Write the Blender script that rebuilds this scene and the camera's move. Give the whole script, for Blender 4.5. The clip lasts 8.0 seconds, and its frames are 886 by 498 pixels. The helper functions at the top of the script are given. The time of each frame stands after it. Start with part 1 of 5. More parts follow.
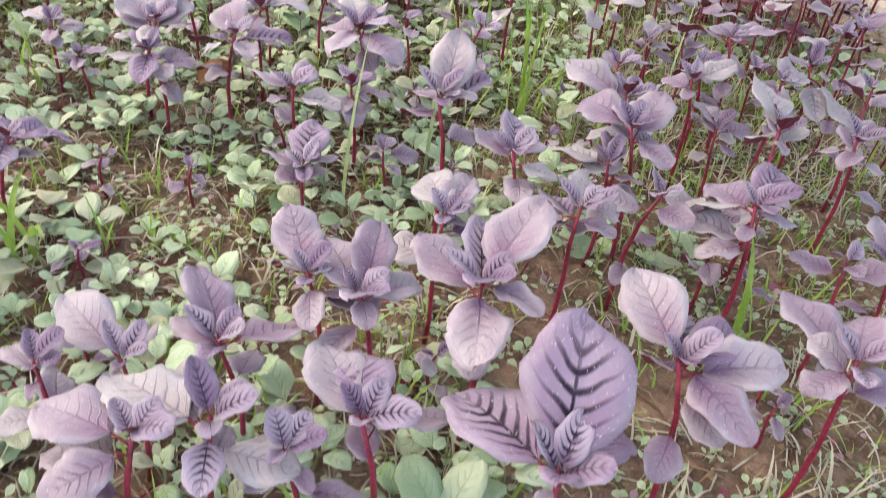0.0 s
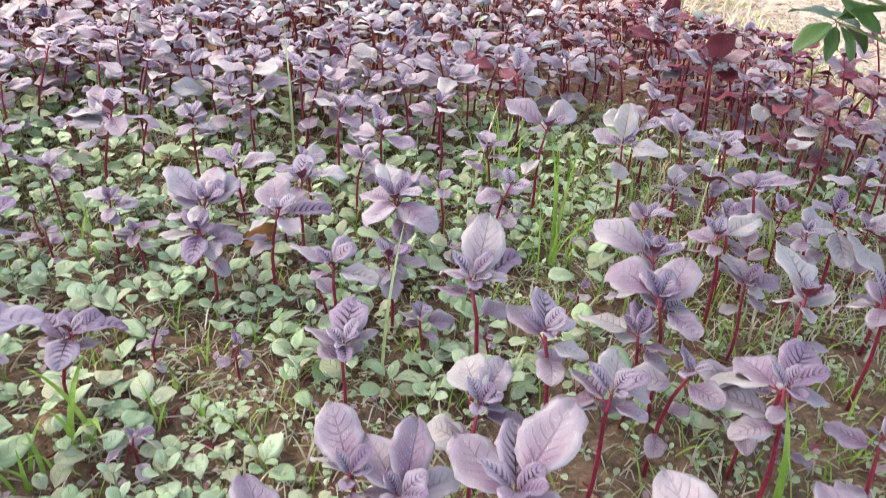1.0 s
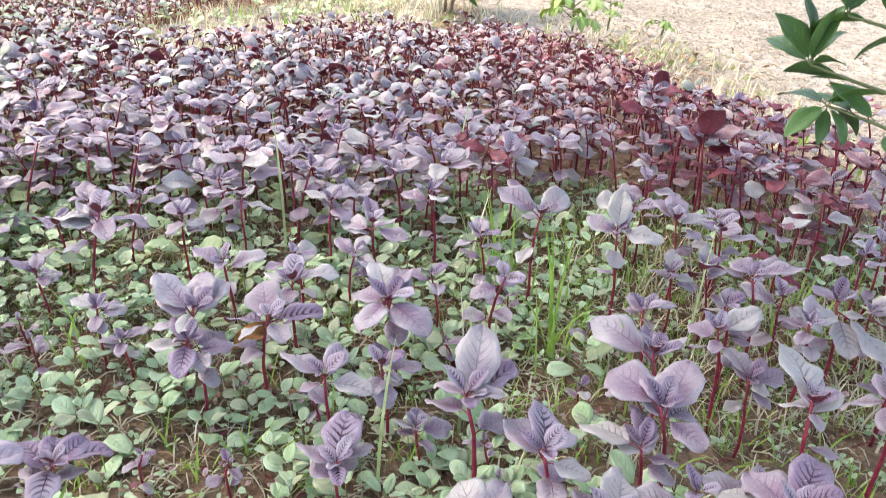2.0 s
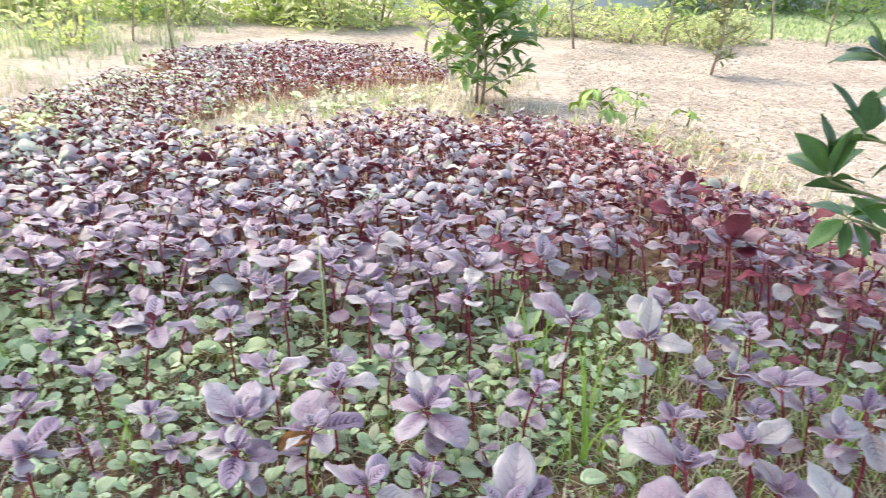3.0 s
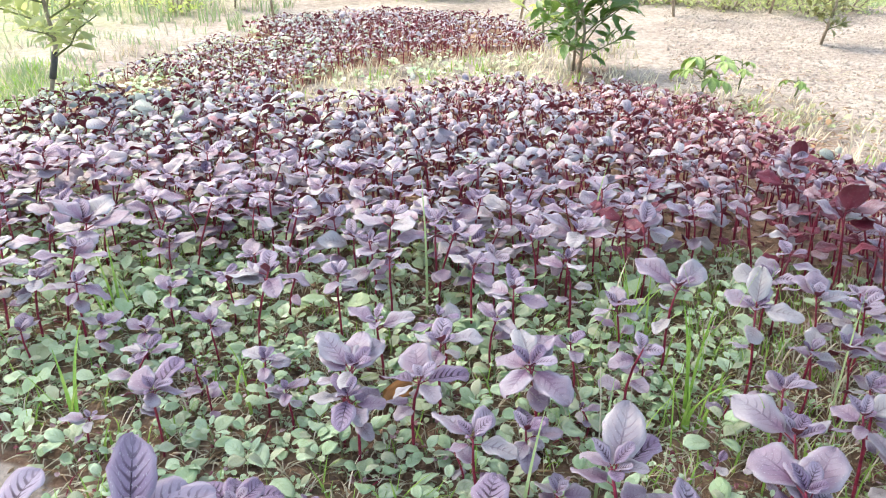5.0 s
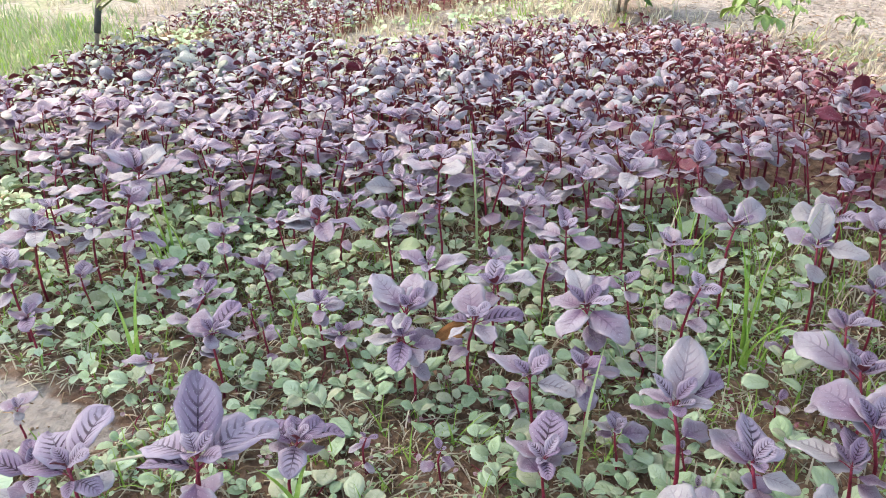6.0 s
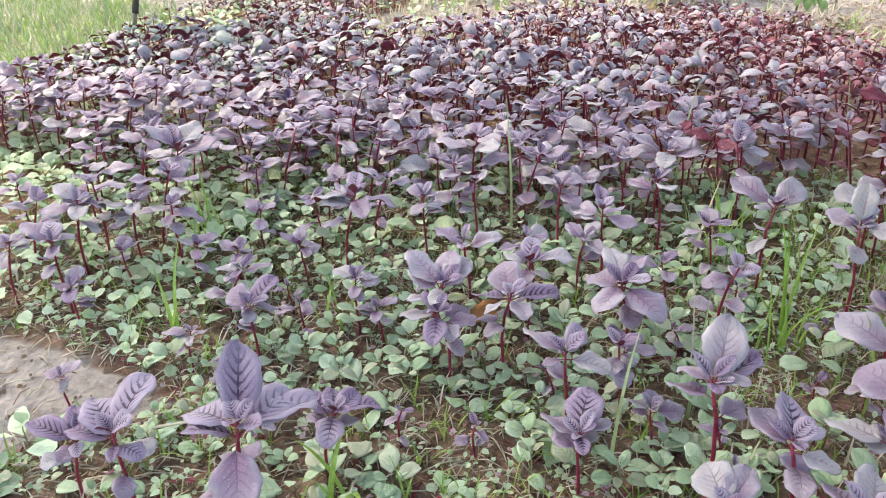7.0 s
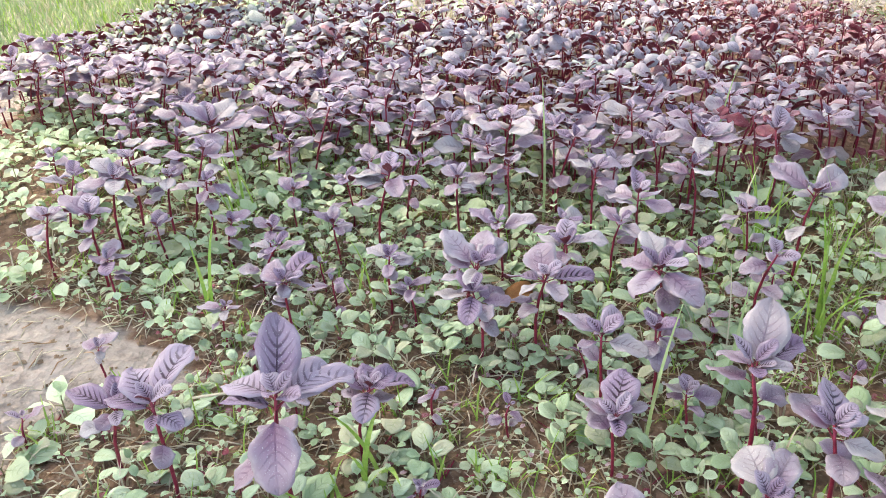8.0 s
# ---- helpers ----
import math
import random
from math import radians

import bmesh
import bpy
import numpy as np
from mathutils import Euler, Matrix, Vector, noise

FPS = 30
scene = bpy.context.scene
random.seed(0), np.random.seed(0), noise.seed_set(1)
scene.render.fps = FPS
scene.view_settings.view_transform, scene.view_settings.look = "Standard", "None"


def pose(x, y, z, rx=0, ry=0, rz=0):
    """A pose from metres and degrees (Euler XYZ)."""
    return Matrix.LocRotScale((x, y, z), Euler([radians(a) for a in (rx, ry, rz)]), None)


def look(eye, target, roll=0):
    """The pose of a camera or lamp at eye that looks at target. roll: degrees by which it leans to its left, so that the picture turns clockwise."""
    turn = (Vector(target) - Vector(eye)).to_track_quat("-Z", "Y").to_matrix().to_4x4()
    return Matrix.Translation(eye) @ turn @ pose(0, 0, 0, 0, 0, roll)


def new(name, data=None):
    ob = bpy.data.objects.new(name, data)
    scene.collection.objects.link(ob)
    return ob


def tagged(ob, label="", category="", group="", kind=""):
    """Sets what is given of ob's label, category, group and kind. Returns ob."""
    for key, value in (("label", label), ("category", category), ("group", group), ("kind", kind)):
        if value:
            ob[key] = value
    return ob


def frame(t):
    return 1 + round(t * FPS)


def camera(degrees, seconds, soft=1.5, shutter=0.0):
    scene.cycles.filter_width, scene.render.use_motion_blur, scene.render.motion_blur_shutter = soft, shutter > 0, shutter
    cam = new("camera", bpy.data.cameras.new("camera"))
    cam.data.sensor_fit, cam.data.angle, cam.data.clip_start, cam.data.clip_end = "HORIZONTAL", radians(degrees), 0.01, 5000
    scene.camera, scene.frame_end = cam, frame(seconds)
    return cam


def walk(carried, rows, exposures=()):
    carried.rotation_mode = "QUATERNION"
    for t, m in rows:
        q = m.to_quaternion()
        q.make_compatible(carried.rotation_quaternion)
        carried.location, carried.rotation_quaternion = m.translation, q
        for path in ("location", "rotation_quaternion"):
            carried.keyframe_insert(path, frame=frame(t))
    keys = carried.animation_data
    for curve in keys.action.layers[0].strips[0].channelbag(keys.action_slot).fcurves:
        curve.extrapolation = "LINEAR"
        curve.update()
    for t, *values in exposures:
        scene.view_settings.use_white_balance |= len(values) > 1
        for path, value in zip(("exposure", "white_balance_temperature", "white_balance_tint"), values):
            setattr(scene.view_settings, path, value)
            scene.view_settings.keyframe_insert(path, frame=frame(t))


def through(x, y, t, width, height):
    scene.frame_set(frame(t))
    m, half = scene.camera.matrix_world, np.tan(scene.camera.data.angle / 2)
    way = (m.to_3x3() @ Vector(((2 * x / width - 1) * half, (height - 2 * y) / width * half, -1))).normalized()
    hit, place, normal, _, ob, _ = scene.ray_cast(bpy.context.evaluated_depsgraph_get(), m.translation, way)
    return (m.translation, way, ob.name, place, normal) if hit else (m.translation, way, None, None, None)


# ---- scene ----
cam = camera(58.4, 8.0, soft=0.8, shutter=0.35)
PATH = [
    (0, (0.049, -0.028, 0.638), (0.075, 1.558, -0.579), 9.2),
    (0.5, (0.047, -0.009, 0.693), (0.031, 1.64, -0.438), 6.8),
    (1, (0.043, 0.002, 0.749), (-0.063, 1.701, -0.301), 4.8),
    (1.5, (0.036, 0.052, 0.777), (-0.048, 1.787, -0.213), 5.2),
    (1.7, (0.042, 0.061, 0.788), (-0.064, 1.802, -0.192), 3.3),
    (2.8, (0.041, 0.049, 0.869), (-0.099, 1.878, 0.07), 3.2),
    (3, (0.031, 0.032, 0.889), (-0.174, 1.86, 0.104), 1.9),
    (3.5, (0.013, 0.028, 0.886), (-0.287, 1.842, 0.099), 1.9),
    (4, (0.0, 0.01, 0.887), (-0.332, 1.819, 0.102), 2.3),
    (4.5, (-0.001, 0.001, 0.879), (-0.381, 1.787, 0.065), 1.7),
    (5, (-0.006, 0.001, 0.875), (-0.408, 1.764, 0.021), 1.0),
    (5.2, (-0.012, 0.002, 0.869), (-0.436, 1.746, -0.014), 0.6),
    (6.3, (-0.028, -0.007, 0.85), (-0.526, 1.673, -0.115), -1.4),
    (6.5, (-0.026, -0.008, 0.849), (-0.533, 1.669, -0.115), -1.3),
    (7, (-0.035, -0.015, 0.841), (-0.587, 1.633, -0.149), -1.8),
    (7.5, (-0.047, -0.02, 0.835), (-0.633, 1.608, -0.168), -1.6),
    (8, (-0.057, -0.026, 0.829), (-0.653, 1.591, -0.187), -1.5),
]
EXPOSURE = 2.26
walk(cam, [(t, look(eye, target, roll)) for t, eye, target, roll in PATH], [(0.0, EXPOSURE - 0.11, 8050.0, 14.5), (1.2, EXPOSURE - 0.06, 7600.0, 9.0), (2.8, EXPOSURE - 0.06, 7350.0, 6.0), (4.3, EXPOSURE - 0.03, 7150.0, 6.5), (5.2, EXPOSURE - 0.13, 7100.0, 7.0),
      (6.4, EXPOSURE - 0.36, 7200.0, 9.0), (7.5, EXPOSURE - 0.33, 7300.0, 9.0), (8.0, EXPOSURE - 0.17, 7450.0, 9.0)])

# ---------------------------------------------------------------- world and sun
SUN_TURN, SUN_UP = 285.0, 56.0      # compass turn from +y towards +x, height, in degrees
world = bpy.data.worlds.new("sky")
scene.world = world
world.use_nodes = True
wn = world.node_tree
sky = wn.nodes.new("ShaderNodeTexSky")
sky.sky_type, sky.sun_disc = "NISHITA", False
sky.sun_elevation, sky.sun_rotation = radians(SUN_UP), radians(SUN_TURN)
sky.air_density, sky.dust_density, sky.ozone_density = 1.0, 3.0, 1.0
wn.nodes["Background"].inputs["Strength"].default_value = 0.15
wn.links.new(sky.outputs["Color"], wn.nodes["Background"].inputs["Color"])
sun_data = bpy.data.lights.new("sun", "SUN")
sun_data.energy, sun_data.angle, sun_data.color = 0.73, radians(12.0), (1.0, 0.95, 0.87)
sun = new("sun", sun_data)
a, e = radians(SUN_TURN), radians(SUN_UP)
sun.matrix_world = look((6 * math.sin(a) * math.cos(e), 6 * math.cos(a) * math.cos(e), 6 * math.sin(e)), (0, 0, 0))


# ---------------------------------------------------------------- materials
class Nodes:
    """Short notation for a node material."""

    def __init__(self, name):
        self.mat = bpy.data.materials.new(name)
        self.mat.use_nodes = True
        self.t = self.mat.node_tree
        self.t.nodes.clear()
        self.out = self.t.nodes.new("ShaderNodeOutputMaterial")

    def put(self, socket, value):
        if isinstance(value, bpy.types.NodeSocket):
            self.t.links.new(value, socket)
        elif isinstance(value, tuple) and len(value) == 3 and socket.type == "RGBA":
            socket.default_value = (*value, 1.0)
        else:
            socket.default_value = value

    def node(self, kind, **ins):
        n = self.t.nodes.new("ShaderNode" + kind)
        for k, v in ins.items():
            self.put(n.inputs[k.replace("_", " ")], v)
        return n

    def math(self, op, a, b=0.0, clamp=False):
        n = self.t.nodes.new("ShaderNodeMath")
        n.operation, n.use_clamp = op, clamp
        self.put(n.inputs[0], a)
        self.put(n.inputs[1], b)
        return n.outputs[0]

    def mix(self, f, a, b):
        n = self.t.nodes.new("ShaderNodeMix")
        n.data_type = "RGBA"
        self.put(n.inputs[0], f)
        self.put(n.inputs[6], a)
        self.put(n.inputs[7], b)
        return n.outputs[2]

    def ramp(self, v, lo, hi, out0=0.0, out1=1.0):
        n = self.t.nodes.new("ShaderNodeMapRange")
        n.interpolation_type = "SMOOTHSTEP"
        for i, x in enumerate((v, lo, hi, out0, out1)):
            self.put(n.inputs[i], x)
        return n.outputs[0]

    def noise(self, scale, detail=3.0, rough=0.55, vec=None):
        n = self.node("TexNoise", Scale=scale, Detail=detail, Roughness=rough)
        v = vec if vec is not None else self.t.nodes.new("ShaderNodeTexCoord").outputs["Object"]
        self.t.links.new(v, n.inputs["Vector"])
        return n.outputs["Fac"]

    def where(self):
        return self.t.nodes.new("ShaderNodeNewGeometry").outputs["Position"]

    def bump(self, h, strength, dist):
        return self.node("Bump", Height=h, Strength=strength, Distance=dist).outputs[0]

    def done(self, color, rough=0.6, normal=None, spec=0.5, through=0.0, through_color=None, coat=0.0):
        p = self.node("BsdfPrincipled", Base_Color=color, Roughness=rough)
        self.put(p.inputs["Specular IOR Level"], spec)
        if coat:
            self.put(p.inputs["Coat Weight"], coat)
            self.put(p.inputs["Coat Roughness"], 0.35)
        if normal is not None:
            self.put(p.inputs["Normal"], normal)
        s = p.outputs[0]
        if through:
            tr = self.node("BsdfTranslucent", Color=through_color if through_color is not None else color)
            m = self.node("MixShader", Fac=through)
            self.t.links.new(s, m.inputs[1])
            self.t.links.new(tr.outputs[0], m.inputs[2])
            s = m.outputs[0]
        self.t.links.new(s, self.out.inputs[0])
        return self.mat


def leaf_material(name, pale, deep, vein, glow, veins=7.0, slope=2.3, vein_width=0.12, rough=0.42, through=0.14,
                  by_island=False, vein_depth=0.012, spec=0.5, dark_core=0.5, line_weight=0.6, split=(0.15, 0.9), mottle=0.5, core_color=None, faded=None, rim_weight=0.0):
    """A leaf blade: two tones, midrib and side veins along its own length, dust flecks and painted white highlights,
    some light through it. The pattern is laid on in leaf lengths."""
    n = Nodes(name)
    uv = n.t.nodes.new("ShaderNodeUVMap").outputs[0]
    sep = n.node("SeparateXYZ", Vector=uv)
    across = n.math("ABSOLUTE", n.math("MULTIPLY", n.math("SUBTRACT", sep.outputs[0], 0.5), 2.0))
    along = sep.outputs[1]
    rnd = (n.t.nodes.new("ShaderNodeNewGeometry").outputs["Random Per Island"] if by_island
           else n.t.nodes.new("ShaderNodeObjectInfo").outputs["Random"])
    shift = n.node("VectorMath", Vector=uv)
    shift.operation = "ADD"
    n.put(shift.inputs[1], n.node("CombineXYZ", X=n.math("MULTIPLY", rnd, 37.0), Y=n.math("MULTIPLY", rnd, 91.0), Z=rnd).outputs[0])
    w = shift.outputs[0]
    wob = n.math("MULTIPLY", n.noise(3.0, 1.0, 0.5, w), 0.9)
    curve = n.math("MULTIPLY", n.math("POWER", across, 1.4), slope)
    q = n.math("ADD", n.math("SUBTRACT", n.math("MULTIPLY", along, veins), curve), wob)
    d = n.math("ABSOLUTE", n.math("SUBTRACT", n.math("FRACT", q), 0.5))
    stripe = n.math("MULTIPLY", n.math("SUBTRACT", 1.6, n.math("MULTIPLY", across, 1.35)), vein_width)
    side = n.math("MULTIPLY", n.ramp(d, n.math("MULTIPLY", stripe, 0.25), stripe, 1.0, 0.0), n.ramp(across, 0.15, 0.95, 1.0, 0.05))
    side = n.math("MULTIPLY", side, n.ramp(n.math("FRACT", n.math("MULTIPLY", rnd, 13.0)), 0.0, 1.0, 0.65, 1.0))
    side = n.math("MULTIPLY", side, n.ramp(along, 0.55, 1.0, 1.0, 0.25))
    mid = n.math("MULTIPLY", n.ramp(across, 0.01, 0.055, 1.0, 0.0), n.ramp(along, 0.35, 0.95, 1.0, 0.25))
    lines = n.math("MAXIMUM", side, mid)
    tone = n.math("ADD", n.math("MULTIPLY", rnd, 0.6), n.math("MULTIPLY", n.noise(2.6, 4.0, 0.6, w), mottle))
    base = n.mix(n.ramp(tone, *split), pale, deep)
    core = n.math("MULTIPLY", n.ramp(n.math("ADD", along, n.math("MULTIPLY", n.math("SUBTRACT", n.noise(2.5, 3.0, 0.6, w), 0.5), 0.5)), 0.02, 0.72, 1.0, 0.0), n.ramp(across, 0.1, 1.0, dark_core, dark_core * 0.15))
    base = n.mix(core, base, core_color if core_color else vein)
    if faded:
        base = n.mix(n.ramp(n.math("FRACT", n.math("MULTIPLY", rnd, 29.0)), 0.6, 0.95, 0.0, 0.75), base, faded)
    base = n.mix(n.math("MULTIPLY", lines, line_weight), base, vein)
    rim = n.math("MULTIPLY", n.ramp(across, 0.55, 1.0), n.ramp(n.noise(4.0, 3.0, 0.6, w), 0.3, 0.7, 0.0, rim_weight))
    base = n.mix(rim, base, (0.60, 0.56, 0.57))
    blotch = n.ramp(n.noise(5.0, 5.0, 0.7, w), 0.52, 0.75, 0.0, 0.35)
    base = n.mix(blotch, base, deep)
    # pale specks: dust, plus white highlights painted into the colour
    fleck = n.math("MAXIMUM", n.ramp(n.noise(34.0, 2.0, 0.55, w), 0.64, 0.72), n.ramp(n.noise(9.0, 6.0, 0.75, w), 0.60, 0.80, 0.0, 0.6))
    base = n.mix(n.math("MULTIPLY", fleck, 0.7), base, (0.66, 0.64, 0.63))
    h = n.math("ADD", n.math("MULTIPLY", lines, -1.0), n.math("MULTIPLY", n.noise(11.0, 4.0, 0.65, w), 1.3))
    return n.done(base, n.math("ADD", n.math("MULTIPLY", n.noise(5.0, 3.0, 0.6, w), 0.3), rough - 0.15), n.bump(h, 0.8, vein_depth * 0.08),
                  spec, through, glow)


def plain(name, c0, c1, scale=30.0, rough=0.7, fine=180.0, depth=0.001, through=0.0, spec=0.4, by_object=0.0):
    """Two mixed tones at two scales, with a fine relief."""
    n = Nodes(name)
    f = n.math("ADD", n.math("MULTIPLY", n.noise(scale), 0.65), n.math("MULTIPLY", n.noise(fine, 2.0), 0.35))
    if by_object:
        f = n.math("ADD", f, n.math("MULTIPLY", n.math("SUBTRACT", n.t.nodes.new("ShaderNodeObjectInfo").outputs["Random"], 0.5), by_object))
    col = n.mix(n.ramp(f, 0.32, 0.68), c0, c1)
    return n.done(col, rough, n.bump(n.noise(fine, 3.0), 0.6, depth), spec, through)


CORE = (0.20, 0.075, 0.17)
PURPLE = leaf_material("leaf_purple", (0.475, 0.42, 0.445), (0.31, 0.225, 0.29), (0.10, 0.03, 0.10), (0.46, 0.18, 0.22), line_weight=0.42, dark_core=0.75, spec=0.55, rough=0.42, core_color=CORE, rim_weight=0.55, faded=(0.48, 0.45, 0.43), mottle=0.7)
YOUNG = leaf_material("leaf_young_purple", (0.455, 0.375, 0.455), (0.25, 0.165, 0.26), (0.008, 0.002, 0.016), (0.40, 0.10, 0.18), spec=0.3, vein_width=0.22, line_weight=1.0, core_color=(0.14, 0.05, 0.13), rim_weight=0.3)
ROSY = leaf_material("leaf_rosy", (0.50, 0.38, 0.41), (0.19, 0.022, 0.045), (0.08, 0.01, 0.02), (0.50, 0.05, 0.06), line_weight=0.5, split=(0.12, 0.55), core_color=(0.2, 0.02, 0.05))
UNDER = leaf_material("leaf_underside", (0.23, 0.055, 0.08), (0.15, 0.016, 0.038), (0.22, 0.02, 0.05), (0.45, 0.05, 0.07), rough=0.6)
FIELD_PURPLE = leaf_material("field_leaf_purple", (0.48, 0.46, 0.485), (0.34, 0.30, 0.345), (0.085, 0.025, 0.085), (0.46, 0.18, 0.22), by_island=True, line_weight=0.6, spec=0.5, rough=0.44, dark_core=0.5, core_color=CORE)
FIELD_YOUNG = leaf_material("field_leaf_young", (0.46, 0.43, 0.49), (0.28, 0.235, 0.31), (0.06, 0.02, 0.08), (0.40, 0.10, 0.18), by_island=True, vein_width=0.16, line_weight=0.8, spec=0.5, rough=0.44, core_color=(0.14, 0.05, 0.13))
FIELD_ROSY = leaf_material("field_leaf_rosy", (0.53, 0.42, 0.44), (0.22, 0.025, 0.05), (0.08, 0.01, 0.02), (0.50, 0.05, 0.06), by_island=True, line_weight=0.5, split=(0.3, 0.9), core_color=(0.24, 0.025, 0.055))
SAGE = leaf_material("field_leaf_sage", (0.56, 0.60, 0.54), (0.30, 0.33, 0.27), (0.14, 0.10, 0.12), (0.38, 0.36, 0.18), by_island=True, line_weight=0.5, spec=0.6, dark_core=0.3, core_color=(0.2, 0.13, 0.15))
STEM = plain("stem_red", (0.13, 0.007, 0.022), (0.34, 0.028, 0.065), 60.0, 0.45)
WEED = leaf_material("weed_leaf", (0.60, 0.72, 0.49), (0.35, 0.49, 0.27), (0.26, 0.36, 0.17), (0.35, 0.5, 0.12), veins=5.0, rough=0.5, dark_core=0.15, line_weight=0.4, faded=(0.46, 0.44, 0.30))
FIELD_WEED = leaf_material("field_weed_leaf", (0.61, 0.73, 0.50), (0.36, 0.50, 0.28), (0.24, 0.33, 0.16), (0.35, 0.5, 0.12), veins=5.0, rough=0.5, by_island=True, dark_core=0.15, line_weight=0.4, faded=(0.46, 0.44, 0.30))
WEED_STEM = plain("weed_stem", (0.18, 0.25, 0.10), (0.28, 0.20, 0.12), 60.0, 0.6)
GRASS = plain("grass_blade", (0.20, 0.40, 0.05), (0.42, 0.56, 0.14), 25.0, 0.5, through=0.3)
STALK = plain("grass_stalk", (0.30, 0.42, 0.17), (0.46, 0.54, 0.28), 25.0, 0.55, through=0.2)
LAWN = plain("lawn_blade", (0.25, 0.35, 0.16), (0.40, 0.47, 0.26), 4.0, 0.6, through=0.2)
STRAW = plain("straw", (0.52, 0.46, 0.32), (0.66, 0.60, 0.46), 25.0, 0.7, through=0.15)
CITRUS = leaf_material("citrus_leaf", (0.10, 0.20, 0.055), (0.045, 0.10, 0.03), (0.12, 0.2, 0.07), (0.25, 0.42, 0.05), veins=8.0, vein_width=0.08, rough=0.36, through=0.25, by_island=True, dark_core=0.0)
BUSH = leaf_material("bush_leaf", (0.60, 0.66, 0.32), (0.38, 0.49, 0.19), (0.3, 0.4, 0.14), (0.55, 0.66, 0.18), veins=6.0, rough=0.5, through=0.6, by_island=True, dark_core=0.0)
PALE_BUSH = leaf_material("pale_bush_leaf", (0.54, 0.58, 0.38), (0.32, 0.39, 0.21), (0.4, 0.5, 0.3), (0.58, 0.64, 0.28), veins=6.0, rough=0.5, through=0.6, by_island=True, dark_core=0.0)
DUSTY = leaf_material("dusty_leaf", (0.36, 0.36, 0.20), (0.18, 0.19, 0.09), (0.3, 0.3, 0.18), (0.35, 0.38, 0.08), veins=6.0, rough=0.55, through=0.2, by_island=True, dark_core=0.0)
PAPAYA = leaf_material("papaya_leaf", (0.42, 0.54, 0.20), (0.20, 0.34, 0.09), (0.4, 0.5, 0.2), (0.4, 0.55, 0.08), veins=6.0, rough=0.45, through=0.3, dark_core=0.0)
BARK = plain("bark", (0.22, 0.17, 0.125), (0.38, 0.32, 0.25), 25.0, 0.85, 120.0, 0.003)
TWIG = plain("green_twig", (0.12, 0.16, 0.06), (0.20, 0.20, 0.10), 40.0, 0.6)
CANE = plain("dry_cane", (0.50, 0.42, 0.26), (0.64, 0.57, 0.40), 15.0, 0.7)
PALE_CLOD = plain("pale_soil_clod", (0.20, 0.165, 0.135), (0.46, 0.40, 0.345), 30.0, 0.95, 200.0, 0.003)
CLOD = plain("soil_clod", (0.20, 0.13, 0.08), (0.36, 0.26, 0.17), 40.0, 0.95, 300.0, 0.003)
BROWN = plain("dry_stalk", (0.22, 0.13, 0.07), (0.40, 0.27, 0.16), 40.0, 0.8)
DEAD = plain("dead_leaf", (0.36, 0.14, 0.05), (0.55, 0.27, 0.10), 50.0, 0.7, through=0.2)
PLASTER = plain("old_plaster", (0.42, 0.44, 0.45), (0.58, 0.58, 0.55), 2.5, 0.9, 40.0, 0.004)
BAND = plain("dark_band", (0.05, 0.05, 0.05), (0.09, 0.085, 0.08), 40.0, 0.7)


def soil_material():
    n = Nodes("soil")
    p = n.where()
    dry = n.node("Attribute")
    dry.attribute_name = "dry"
    d = n.math("ADD", dry.outputs["Fac"], n.math("MULTIPLY", n.math("SUBTRACT", n.noise(3.5, 5.0, 0.6, p), 0.5), 0.9))
    damp = n.mix(n.ramp(n.noise(22.0, 5.0, 0.65, p), 0.3, 0.7), (0.13, 0.075, 0.05), (0.34, 0.225, 0.155))
    pale = n.mix(n.ramp(n.math("ADD", n.math("MULTIPLY", n.noise(26.0, 5.0, 0.7, p), 0.6), n.math("MULTIPLY", n.noise(2.2, 4.0, 0.6, p), 0.4)), 0.36, 0.62), (0.20, 0.165, 0.14), (0.41, 0.36, 0.315))
    col = n.mix(n.ramp(d, 0.3, 0.75), damp, pale)
    crumbs = n.node("TexVoronoi", Scale=55.0, Vector=p).outputs["Distance"]
    col = n.mix(n.ramp(n.noise(120.0, 3.0, 0.6, p), 0.55, 0.8, 0.0, 0.5), col, (0.62, 0.55, 0.44))
    grassy = n.node("Attribute")
    grassy.attribute_name = "grassy"
    g = n.math("MULTIPLY", grassy.outputs["Fac"], n.ramp(n.noise(5.0, 5.0, 0.7, p), 0.3, 0.6))
    col = n.mix(g, col, n.mix(n.noise(30.0, 3.0, 0.6, p), (0.2, 0.3, 0.09), (0.42, 0.48, 0.22)))
    h = n.math("ADD", n.math("MULTIPLY", n.noise(45.0, 6.0, 0.7, p), 1.0), n.math("MULTIPLY", crumbs, 0.6))
    return n.done(col, 0.95, n.bump(h, 0.9, 0.012), 0.2)


SOIL = soil_material()


# ---------------------------------------------------------------- geometry helpers
class Bag:
    """Gathers many small pieces into one mesh."""

    def __init__(self):
        self.v, self.f, self.m, self.uv, self.count = [], [], [], [], 0

    def add(self, piece, matrix=None, remap=None):
        v, f, m, uv = piece
        if matrix is not None:
            a = np.array(matrix)
            v = v @ a[:3, :3].T + a[:3, 3]
        self.v.append(v)
        self.uv.append(uv)
        self.f.extend([tuple(i + self.count for i in q) for q in f])
        self.m.extend(m if remap is None else [remap[i] for i in m])
        self.count += len(v)

    def piece(self):
        return np.concatenate(self.v), self.f, self.m, np.concatenate(self.uv)

    def mesh(self, name, materials, smooth=True):
        return piece_mesh(name, self.piece(), materials, smooth)


